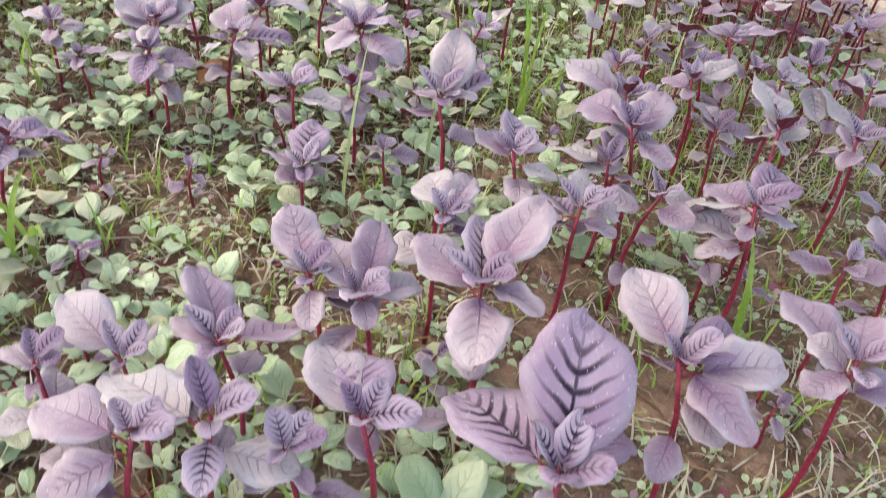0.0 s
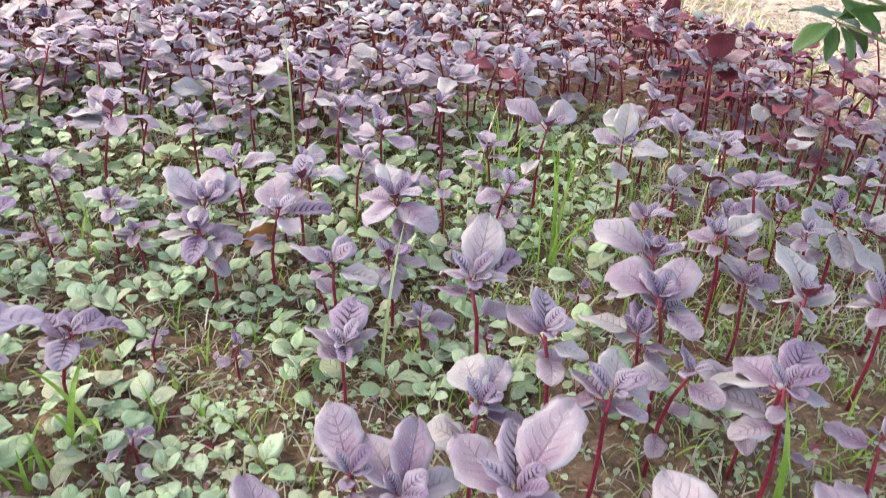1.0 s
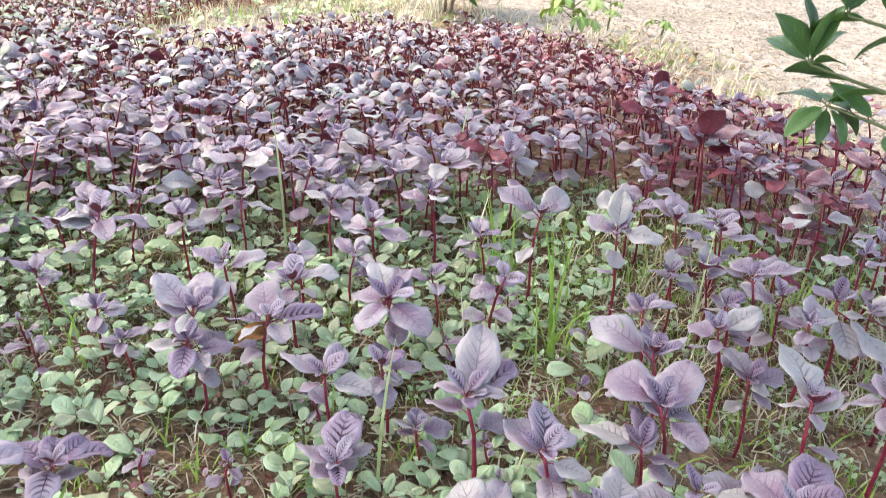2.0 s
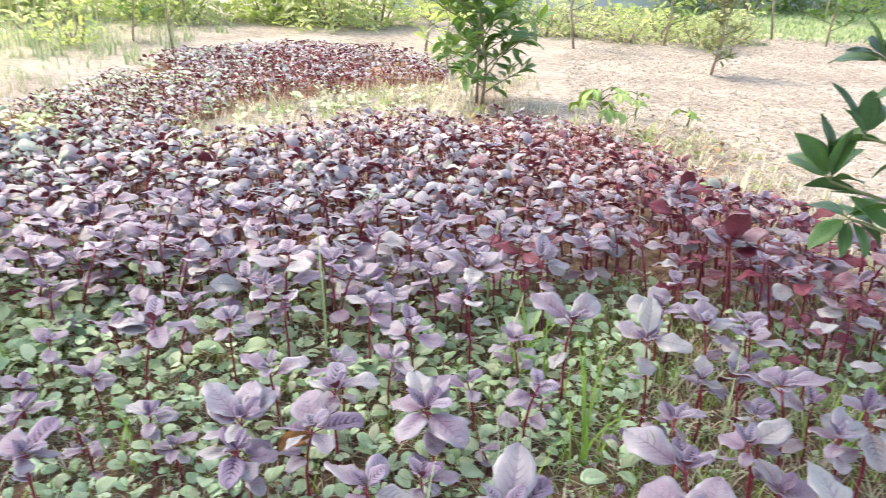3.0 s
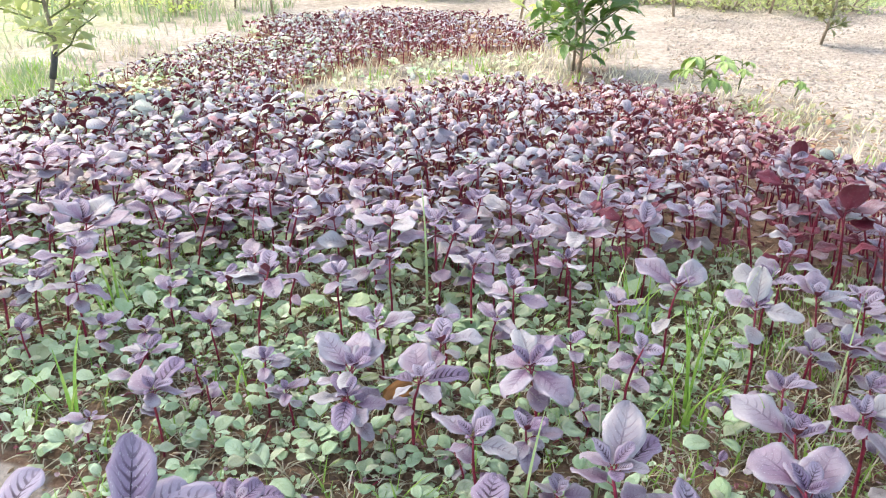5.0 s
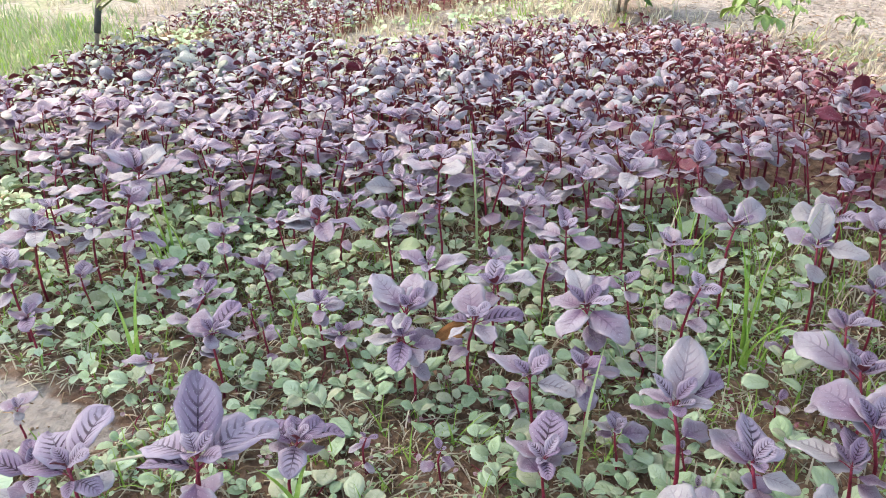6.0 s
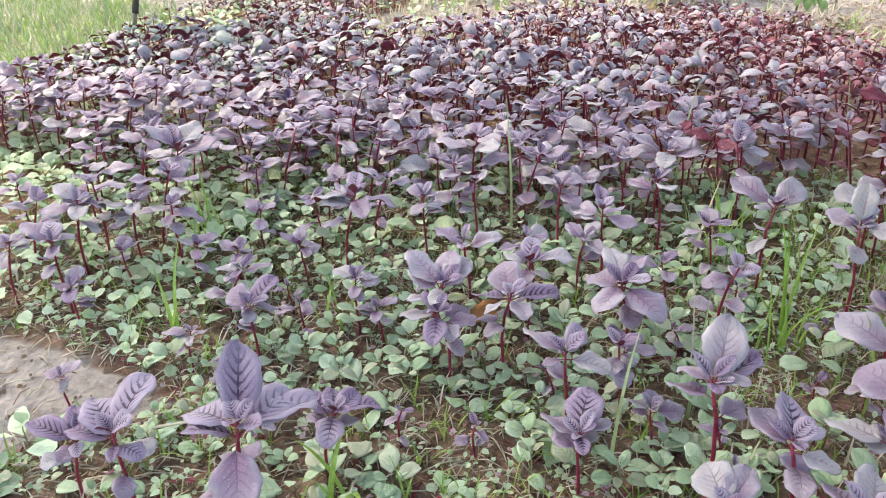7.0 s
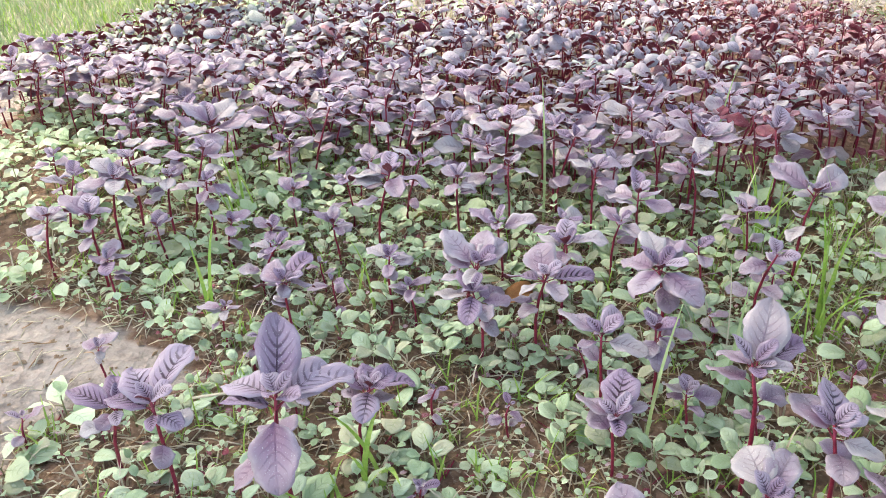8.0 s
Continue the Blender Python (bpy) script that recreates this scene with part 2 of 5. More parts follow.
def piece_mesh(name, piece, materials, smooth=True):
    v, f, m, uv = piece
    me = bpy.data.meshes.new(name)
    me.from_pydata(v.tolist(), [], f)
    for mat in materials:
        me.materials.append(mat)
    me.polygons.foreach_set("material_index", np.array(m, dtype=np.int32))
    me.polygons.foreach_set("use_smooth", np.full(len(f), smooth))
    layer = me.uv_layers.new(name="UVMap")
    idx = np.empty(len(me.loops), dtype=np.int32)
    me.loops.foreach_get("vertex_index", idx)
    layer.data.foreach_set("uv", uv[idx].astype(np.float32).ravel())
    me.update()
    return me


def tube(points, radii, sides=6, mat=0, cap=True):
    """A tapered tube along points."""
    pts = [Vector(p) for p in points]
    v, f, uv = [], [], []
    side = Vector((1, 0, 0))
    for i, p in enumerate(pts):
        t = (pts[min(i + 1, len(pts) - 1)] - pts[max(i - 1, 0)]).normalized()
        s = side - t * side.dot(t)
        if s.length < 1e-4:
            s = t.orthogonal()
        s.normalize()
        side = s
        b = t.cross(s)
        for k in range(sides):
            a = 2 * math.pi * k / sides
            v.append(tuple(p + (s * math.cos(a) + b * math.sin(a)) * radii[i]))
            uv.append((k / sides, i / (len(pts) - 1)))
    for i in range(len(pts) - 1):
        for k in range(sides):
            q = i * sides
            f.append((q + k, q + (k + 1) % sides, q + sides + (k + 1) % sides, q + sides + k))
    if cap:
        f.append(tuple(range(sides))[::-1])
        f.append(tuple((len(pts) - 1) * sides + k for k in range(sides)))
    return np.array(v, dtype=float), f, [mat] * len(f), np.array(uv)


def blade(width=0.62, rows=10, cols=6, rise=0.35, arch=0.8, fold=0.25, wave=0.03, quilt=0.0, stalk=0.28, tip=1.0, belly=0.78, blunt=0.62, round_tip=0.0,
          seed=0, double=True, thick=0.008, stalk_sides=4, stalk_radius=0.016):
    """A leaf of length 1 with its stalk, growing along +x from the origin. Materials: 0 upper face, 1 lower face, 2 stalk."""
    r = random.Random(seed)
    ph, ph2 = r.uniform(0, 6.3), r.uniform(0, 6.3)
    twist = r.uniform(-0.2, 0.2)
    skew = (r.uniform(0.88, 1.04), r.uniform(0.88, 1.04))
    # the stalk
    bag = Bag()
    sx, sz, ang = 0.0, 0.0, rise + 0.35
    pts = [(0, 0, 0)]
    for i in range(3):
        sx += math.cos(ang) * stalk / 3
        sz += math.sin(ang) * stalk / 3
        ang -= 0.35 / 3
        pts.append((sx, 0, sz))
    if stalk > 0.01 and stalk_sides:
        p = tube(pts, [stalk_radius * 1.25, stalk_radius, stalk_radius, stalk_radius * 0.8], stalk_sides, 2)
        bag.add(p)
    v, nrm, uv = [], [], []
    x, z = sx, sz
    for i in range(rows + 1):
        s = i / rows
        if round_tip:
            s = s * (1.6 - 0.6 * s)
        a = rise - arch * s ** 1.3
        w = 0.5 * width * (math.sin(math.pi * min(1, s ** belly)) ** blunt if 0 < s < 1 else 0.0)
        if round_tip:
            e = abs(s - round_tip) / (round_tip if s < round_tip else 1 - round_tip)
            w = 0.5 * width * max(0.0, 1 - e ** (1.9 if s < round_tip else 2.0)) ** (0.66 if s < round_tip else 0.60)
        w = max(w, 0.012 if i == 0 else 0.006)
        if tip > 1:
            w *= 1 - (s ** 3) * (1 - 1 / tip)
        ca, sa = math.cos(a), math.sin(a)
        for j in range(cols + 1):
            u = 2 * j / cols - 1
            lift = abs(u) * w * math.sin(fold) + wave * (u * u) * math.sin(ph + s * 11 + (2.1 if u > 0 else 0)) * min(1, s * 4)
            w_edge = 1 + 0.045 * abs(u) * math.sin(ph2 + 15 * s + 2 * u) + 0.035 * abs(u) * math.sin(ph + 37 * s - u)
            lift += u * w * math.sin(twist * s * 3) + 0.03 * math.sin(ph2 + 3 * s) * u
            if quilt:
                lift += quilt * abs(math.sin(math.pi * (7 * s - 2.3 * abs(u)))) * (1 - abs(u) ** 3) * (1 if abs(u) > 0.01 else 0)
            v.append((x - sa * lift, u * w * w_edge * math.cos(fold) * skew[0 if u < 0 else 1], z + ca * lift))
            nrm.append((-sa, 0, ca))
            uv.append((0.5 + 0.5 * u, s))
        step = 1 / rows * (1.6 - 1.2 * (i + 0.5) / rows if round_tip else 1)
        x += ca * step
        z += sa * step
    n = len(v)
    v, nrm, uv = np.array(v), np.array(nrm), np.array(uv)
    f, m = [], []
    for i in range(rows):
        for j in range(cols):
            q = i * (cols + 1) + j
            f.append((q, q + cols + 1, q + cols + 2, q + 1)[::-1])
            m.append(0)
    if double:
        low = v - nrm * thick
        for i in range(rows):
            for j in range(cols):
                q = n + i * (cols + 1) + j
                f.append((q + 1, q, q + cols + 1, q + cols + 2))
                m.append(1)
        for i in range(rows):
            for j in (0, cols):
                q = i * (cols + 1) + j
                k = (q, q + cols + 1, n + q + cols + 1, n + q)
                f.append(k if j == 0 else k[::-1])
                m.append(0)
        v, uv = np.concatenate([v, low]), np.concatenate([uv, uv])
    bag.add((v, f, m, uv))
    return bag.piece()


def strip(length, width, bend, rows=6, start=1.35, mat=0, seed=0):
    """A grass blade that starts steep and bends over."""
    r = random.Random(seed)
    x, z, y, v, uv, f = 0.0, 0.0, 0.0, [], [], []
    sway = r.uniform(-0.25, 0.25)
    for i in range(rows + 1):
        s = i / rows
        a = start - bend * s ** 1.6
        w = width * 0.5 * (1 - s ** 2.5) + 0.0002
        v += [(x, y - w, z + 0.35 * w), (x, y, z), (x, y + w, z + 0.35 * w)]
        uv += [(0, s), (0.5, s), (1, s)]
        x += math.cos(a) * length / rows
        z += math.sin(a) * length / rows
        y += sway * s * length / rows
    for i in range(rows):
        for j in range(2):
            q = 3 * i + j
            f.append((q, q + 1, q + 4, q + 3))
    return np.array(v), f, [mat] * len(f), np.array(uv)


def part(name, mesh, parent, m=None, label=""):
    ob = new(name, mesh)
    ob.parent = parent
    if m is not None:
        ob.matrix_basis = m
    return tagged(ob, label)


def thing(name, m, label, category, group="", kind=""):
    ob = new(name)
    ob.empty_display_size = 0.05
    ob.matrix_basis = m
    return tagged(ob, label, category, group, kind)


def inside(x, y, poly):
    hit = False
    for (x0, y0), (x1, y1) in zip(poly, poly[1:] + poly[:1]):
        if (y0 > y) != (y1 > y) and x < (x1 - x0) * (y - y0) / (y1 - y0) + x0:
            hit = not hit
    return hit


# ---------------------------------------------------------------- plan of the plot
BED = [(-1.55, 0.1), (-1.55, 0.6), (-1.6, 1.05), (-1.92, 1.4), (-2.15, 2.0), (-2.3, 2.8), (-2.24, 3.25), (-2.2, 4.2), (-2.2, 4.75),
       (-1.9, 5.08), (-1.46, 5.3), (-0.85, 5.2), (-0.5, 4.6), (-0.42, 4.2), (-0.25, 3.6), (0.05, 3.5), (0.3, 3.38), (0.52, 3.05), (0.66, 2.6), (0.86, 2.1), (1.0, 1.6), (0.95, 0.9), (0.8, 0.15)]
SAND = [(-1.5, 0.86), (-1.14, 0.87), (-0.9, 0.845), (-0.76, 0.80), (-0.82, 0.72), (-0.93, 0.665), (-0.96, 0.60), (-0.92, 0.5), (-1.0, 0.42), (-1.12, 0.55), (-1.25, 0.66), (-1.5, 0.7)]
BARE = [(-0.3, 4.3), (-0.55, 4.42), (-0.95, 4.05), (-1.28, 3.75), (-1.42, 3.3), (-1.36, 2.8), (-1.2, 2.62), (-1.0, 2.72), (-0.88, 2.92), (-0.8, 3.12), (-0.55, 3.36), (-0.25, 3.46)]


def edge_distance(x, y, poly):
    best = 9.0
    for (x0, y0), (x1, y1) in zip(poly, poly[1:] + poly[:1]):
        dx, dy = x1 - x0, y1 - y0
        k = max(0.0, min(1.0, ((x - x0) * dx + (y - y0) * dy) / (dx * dx + dy * dy)))
        best = min(best, math.hypot(x - x0 - k * dx, y - y0 - k * dy))
    return best


def ground_height(x, y):
    far = max(0.0, 1 - math.hypot(x, y - 2.5) / 8.0)
    p = Vector((x, y, 0))
    tilled = 1 + 0.4 * max(0.0, min(1.0, (x + 0.2 + 0.25 * y - 1.4) * 2)) * max(0.0, min(1.0, (y - 1.8) * 2))
    return far * tilled * (0.010 * noise.noise(p * 3.1) + 0.008 * noise.noise(p * 9.0) + 0.006 * noise.noise(p * 24.0))


def build_ground():
    def axis(lo, hi, step, out):
        mid = list(np.arange(lo, hi + 1e-6, step))
        a, b, d, left, right = lo, hi, step, [], []
        while b - hi < out:
            d *= 1.35
            a, b = a - d, b + d
            left.append(a)
            right.append(b)
        return left[::-1] + mid + right

    xs, ys = axis(-2.6, 3.2, 0.028, 600.0), axis(0.1, 6.4, 0.03, 600.0)
    v, dry, grassy = [], [], []
    for y in ys:
        for x in xs:
            near = abs(x) < 8 and abs(y) < 12
            v.append((x, y, ground_height(x, y) if near else 0.0))
            d, g = 1.0, 0.0
            if near:
                e = edge_distance(x, y, BED)
                if inside(x, y, BED):
                    d = min(0.3, max(0.0, 0.15 - e * 3) + max(0.0, (y - 1.9) * 0.3)) if y > 1.2 else max(0.0, 0.35 - e * 4)
                    if inside(x, y, BARE):
                        d = 0.75
                else:
                    d = min(1.0, 0.34 + e * 0.95 if x > -0.3 else 0.62 + e * 2.5)
                if inside(x, y, SAND):
                    d = min(0.9, 0.55 + 9 * edge_distance(x, y, SAND))
                if y > 6.9 and x > 0.9:
                    g = min(1.0, (y - 6.9) * 2)
                if x < -2.2:
                    g = max(g, 0.55 * min(1.0, max(0.0, -2.6 - x)), 0.75 * min(1.0, (-2.2 - x) * 3) * max(0.0, min(1.0, (3.3 - y) * 2)))
            else:
                g = 0.8
            dry.append(d)
            grassy.append(g)
    nx = len(xs)
    f = [(j * nx + i, j * nx + i + 1, (j + 1) * nx + i + 1, (j + 1) * nx + i) for j in range(len(ys) - 1) for i in range(nx - 1)]
    me = bpy.data.meshes.new("ground")
    me.from_pydata(v, [], f)
    me.materials.append(SOIL)
    me.polygons.foreach_set("use_smooth", np.full(len(f), True))
    for key, values in (("dry", dry), ("grassy", grassy)):
        me.attributes.new(key, "FLOAT", "POINT").data.foreach_set("value", np.array(values, dtype=np.float32))
    tagged(new("ground", me), "brown crumbly garden soil turning to pale dry sand", "ground", kind="structure")


build_ground()

# ---------------------------------------------------------------- the amaranth plants
BIG = [piece_mesh("leaf", blade(width=w, rows=16, cols=8, rise=ri, arch=ar, fold=fo, wave=0.05, quilt=0.034, seed=s, belly=be, round_tip=0.47, stalk=0.24), [PURPLE, UNDER, STEM])
       for w, ri, ar, fo, s, be in ((0.74, 0.20, 0.42, 0.10, 1, 0.80), (0.82, 0.24, 0.62, 0.05, 2, 0.86), (0.68, 0.18, 0.30, 0.16, 3, 0.76),
                                    (0.80, 0.22, 0.45, 0.03, 4, 0.88), (0.70, 0.30, 0.85, 0.10, 5, 0.82), (0.76, 0.15, 0.20, -0.05, 6, 0.84), (0.66, 0.25, 0.55, 0.22, 7, 0.72))]
BIG_ROSY = []
for me in BIG:
    me2 = me.copy()
    me2.materials[0] = ROSY
    BIG_ROSY.append(me2)
SMALL = [piece_mesh("leaf", blade(width=w, rows=10, cols=6, rise=0.35, arch=ar, fold=fo, wave=0.03, quilt=0.034, seed=s, stalk=0.2, round_tip=0.48), [YOUNG, UNDER, STEM])
         for w, ar, fo, s in ((0.66, 0.5, 0.26, 11), (0.74, 0.7, 0.16, 12), (0.62, 0.3, 0.34, 13), (0.78, 0.8, 0.08, 14))]


def leaf_set(r, height, size, count, open_up):
    """Places of the leaves of one plant: (height on the stem, turn, pitch, roll, length, young)."""
    turn = r.uniform(0, 360)
    rows = []
    for i in range(count):
        k = i / max(1, count - 1)
        turn += 137.5 + r.uniform(-18, 18)
        young = k > 0.52
        if k < 0.26:
            length, pitch, up = size * r.uniform(0.55, 0.85), r.uniform(-10, 20), 0.45 + 1.0 * k
        elif not young:
            length, pitch, up = size * r.uniform(0.78, 1.08), r.uniform(-18, 18) - 0.6 * open_up, 0.76 + 0.28 * k
        else:
            length, pitch, up = size * (1.24 - 0.95 * k) * r.uniform(0.8, 1.05), -r.uniform(2, 14) - 26 * (k - 0.5) * 2 * r.random(), 0.90 + 0.10 * k
        rows.append((height * min(1.0, up), turn, pitch, r.uniform(-24, 24), length, young))
    return rows


def stem_points(r, height, lean, bias=0.0):
    bx, by = r.uniform(-1, 1) * lean + bias * height, r.uniform(-1, 1) * lean
    return [(bx * s * s + 0.004 * math.sin(5 * s + bx * 90), by * s * s, height * s - 0.012 * (1 - s)) for s in (0.0, 0.25, 0.5, 0.75, 1.0)]


def amaranth(x, y, height, size, seed, rosy=False, count=0, own=()):
    r = random.Random(seed)
    tall = "tall" if height > 0.19 else "low" if height < 0.12 else "young"
    leafy = "broad dusty lavender leaves" if size > 0.07 else "small purple leaves"
    if rosy:
        leafy = "wine-red leaves"
    pts = stem_points(r, height, (0.10 if own else 0.18) * height, -0.14 * max(-0.7, min(0.7, x + 0.15)))
    x, y = x - pts[-1][0], y - pts[-1][1]
    ob = thing("amaranth_plant", pose(x, y, ground_height(x, y), 0, 0, 0), f"{tall} amaranth with {leafy} on a dark red stem", "plant", "amaranth plants of the front bed")
    rad = 0.0014 + 0.0075 * height if y < 1.2 else 0.0013 + 0.0062 * height
    part("stem", piece_mesh("stem", tube(pts, [rad * 1.15, rad, rad * 0.95, rad * 0.85, rad * 0.55], 7), [STEM]), ob)
    rows = leaf_set(r, height, size, count or r.randint(10, 13), r.uniform(0, 14))
    if own:
        low = [(height * r.uniform(0.6, 0.9), r.uniform(0, 360), r.uniform(-5, 25), r.uniform(-15, 15), size * r.uniform(0.42, 0.68), 0) for i in range(2)]
        heart = [(height * r.uniform(0.96, 1.0), 137.5 * i + r.uniform(-20, 20), r.uniform(-42, -10), 0, size * r.uniform(0.28, 0.45), 1) for i in range(4)]
        rows = low + heart + [(height * r.uniform(0.88, 0.98), t, p, r.uniform(-16, 16), l * 0.95, y0) for t, p, l, y0 in own]
    for up, t, pitch, roll, length, young in rows:
        s = up / height * 4
        i = min(3, int(s))
        p = Vector(pts[i]).lerp(Vector(pts[i + 1]), s - i)
        m = Matrix.Translation(p) @ pose(0, 0, 0, roll, pitch, t) @ Matrix.Diagonal((length, length, length, 1))
        part("leaf", r.choice(BIG_ROSY if rosy and r.random() < 0.7 else SMALL if young else BIG), ob, m)
    return ob


# smaller plants among them: (x, y, height, leaf length)
BETWEEN = [(-1.176, 1.16, 0.18, 0.06), (-1.038, 1.227, 0.19, 0.065), (-0.94, 1.075, 0.15, 0.06), (-0.832, 1.174, 0.12, 0.055), (-0.909, 1.263, 0.12, 0.05),
           (-0.775, 1.046, 0.11, 0.05), (-0.708, 1.10, 0.12, 0.055), (-0.597, 1.141, 0.11, 0.05), (-0.563, 1.034, 0.09, 0.045), (-0.491, 0.949, 0.09, 0.045),
           (-0.605, 1.34, 0.17, 0.06), (-0.507, 1.248, 0.15, 0.06), (-0.396, 1.367, 0.16, 0.06), (-0.498, 1.453, 0.17, 0.06), (-0.328, 1.038, 0.16, 0.06),
           (-0.265, 1.102, 0.14, 0.055), (0.359, 1.286, 0.15, 0.06), (0.312, 1.136, 0.13, 0.065), (0.463, 1.403, 0.18, 0.065), (0.024, 1.352, 0.15, 0.055),
           (0.453, 1.271, 0.16, 0.065), (-0.085, 1.47, 0.18, 0.06), (-0.304, 1.428, 0.17, 0.06), (-0.17, 1.567, 0.18, 0.06)]
stands = []
seed = 100


def single(x, y, height, size, *leaves, rosy=False):
    """A plant that stands by itself; leaves that mark it out: (turn, pitch, length, young)."""
    global seed
    seed += 1
    amaranth(x, y, height, size, seed, rosy, own=leaves)
    stands.append((x, y))


single(-0.485, 0.565, 0.225, 0.102, (117, -21, 0.102, 1), (79, 12, 0.089, 1), (60, 24, 0.101, 1), (-147, -11, 0.061, 1), (164, 21, 0.076, 1), (-62, 34, 0.088, 0))
single(-0.661, 0.555, 0.175, 0.085, (86, -8, 0.085, 1), (143, -7, 0.072, 1), (-57, 6, 0.03, 1), (-12, 8, 0.043, 1), (174, 12, 0.068, 1))
single(-0.727, 0.564, 0.15, 0.076, (175, 4, 0.066, 1), (-47, 6, 0.031, 1), (125, 7, 0.055, 1), (100, 26, 0.056, 1))
single(-0.434, 0.703, 0.135, 0.072, (113, 4, 0.054, 1), (54, 27, 0.07, 1), (-75, 7, 0.06, 1), (146, 2, 0.061, 1), (81, 16, 0.056, 1))
single(-0.924, 0.733, 0.06, 0.042, (164, 4, 0.033, 0), (97, 2, 0.04, 0), (-44, 5, 0.022, 0))
single(-0.785, 0.883, 0.08, 0.042, (-171, 6, 0.042, 0), (76, 24, 0.038, 0), (-55, 7, 0.027, 0))
single(-0.681, 0.911, 0.13, 0.072, (76, -8, 0.072, 1), (146, -5, 0.059, 0), (-68, 8, 0.034, 0), (172, 21, 0.06, 0), (70, 39, 0.06, 0))
single(-1.034, 0.902, 0.11, 0.059, (161, 2, 0.044, 0), (-45, 7, 0.044, 1), (93, 23, 0.047, 0), (113, -9, 0.05, 0))
single(-1.093, 0.947, 0.165, 0.072, (168, -18, 0.07, 0), (127, -16, 0.059, 1), (103, 18, 0.052, 0), (-46, 7, 0.043, 0), (175, 5, 0.059, 0))
single(-1.188, 0.94, 0.15, 0.072, (-82, 7, 0.045, 0), (109, 8, 0.053, 0), (153, -9, 0.054, 0))
single(-1.143, 1.076, 0.175, 0.072, (158, -14, 0.06, 0), (-173, 11, 0.068, 0), (100, 12, 0.053, 1), (-50, 8, 0.056, 0), (84, 35, 0.062, 0))
single(-1.07, 1.147, 0.16, 0.064, (-167, -4, 0.064, 0), (92, -1, 0.055, 0), (-55, 7, 0.05, 0))
single(-0.983, 1.146, 0.16, 0.064, (171, 7, 0.053, 0), (15, 37, 0.059, 0), (96, -9, 0.055, 0))
single(-1.045, 1.052, 0.1, 0.051, (93, 8, 0.041, 0), (-90, 7, 0.029, 0), (114, -15, 0.044, 1))
single(-1.089, 1.336, 0.19, 0.081, (-173, -30, 0.081, 0), (126, -21, 0.065, 1), (-52, 8, 0.064, 0), (38, -10, 0.082, 0), (172, 7, 0.069, 0), (84, -13, 0.08, 0))
single(-0.615, 1.211, 0.2, 0.081, (172, 21, 0.078, 0), (137, -6, 0.062, 0), (101, -7, 0.059, 1), (42, 23, 0.081, 0), (-52, 8, 0.069, 0), (150, 11, 0.061, 1))
single(-0.72, 1.164, 0.1, 0.051, (173, -18, 0.051, 0), (71, 20, 0.043, 0), (-42, 7, 0.036, 0), (115, -14, 0.042, 0))
single(-0.838, 1.13, 0.09, 0.047, (160, -6, 0.043, 0), (72, 24, 0.041, 0), (-64, 8, 0.038, 0), (104, -6, 0.037, 1))
single(-0.906, 1.1, 0.1, 0.051, (168, -2, 0.047, 0), (83, 2, 0.047, 0), (-56, 8, 0.038, 0))
single(-0.844, 1.239, 0.12, 0.055, (144, -17, 0.049, 0), (86, 2, 0.045, 0), (-60, 8, 0.047, 0))
single(-0.503, 1.014, 0.085, 0.047, (159, 13, 0.041, 0), (67, 6, 0.044, 0), (-67, 7, 0.034, 0))
single(-0.55, 1.044, 0.12, 0.055, (156, 7, 0.048, 0), (63, 20, 0.049, 0), (-68, 8, 0.038, 0), (113, -4, 0.041, 1))
single(-0.369, 0.948, 0.145, 0.072, (165, 21, 0.067, 0), (68, 15, 0.057, 0), (-82, 19, 0.061, 1), (127, -2, 0.056, 1), (-50, 8, 0.046, 0))
single(-0.376, 0.999, 0.165, 0.081, (146, -17, 0.081, 0), (-91, 7, 0.043, 0), (71, -7, 0.076, 0), (141, 1, 0.067, 0), (91, -17, 0.076, 0))
single(-0.264, 0.995, 0.17, 0.081, (158, 31, 0.07, 1), (40, 23, 0.079, 1), (110, -16, 0.072, 0), (-47, 7, 0.049, 0), (-120, 8, 0.045, 0))
single(-0.258, 1.101, 0.165, 0.068, (-91, 7, 0.049, 0), (29, 3, 0.068, 0), (93, -15, 0.058, 1), (140, 8, 0.056, 0))
single(-0.104, 1.059, 0.18, 0.097, (-106, 8, 0.075, 0), (-43, 12, 0.083, 0), (90, -7, 0.075, 0), (134, 21, 0.075, 0), (109, -5, 0.075, 0), (75, 1, 0.072, 0))
single(-0.185, 1.24, 0.15, 0.059, (127, -7, 0.051, 0), (75, -4, 0.046, 0), (-43, 7, 0.047, 0))
single(-0.256, 1.374, 0.18, 0.068, (146, 7, 0.061, 0), (-43, 8, 0.055, 0), (94, -13, 0.053, 0), (55, 4, 0.059, 0))
single(-0.166, 1.3, 0.18, 0.068, (146, 13, 0.063, 0), (-9, 10, 0.058, 0), (110, -11, 0.054, 1), (58, 6, 0.054, 0))
single(-0.435, 1.393, 0.16, 0.064, (159, 26, 0.057, 0), (-3, 14, 0.054, 0), (80, -7, 0.05, 0))
single(-0.509, 1.293, 0.17, 0.064, (135, -8, 0.052, 0), (-7, 7, 0.033, 0), (-87, 7, 0.051, 0))
single(-0.161, 0.893, 0.155, 0.085, (141, 9, 0.075, 0), (-8, 8, 0.058, 0), (81, 8, 0.06, 1), (-146, 7, 0.031, 0))
single(-0.09, 0.926, 0.15, 0.076, (103, 9, 0.053, 1), (44, 21, 0.063, 0), (-102, 7, 0.039, 0), (-38, 6, 0.028, 0))
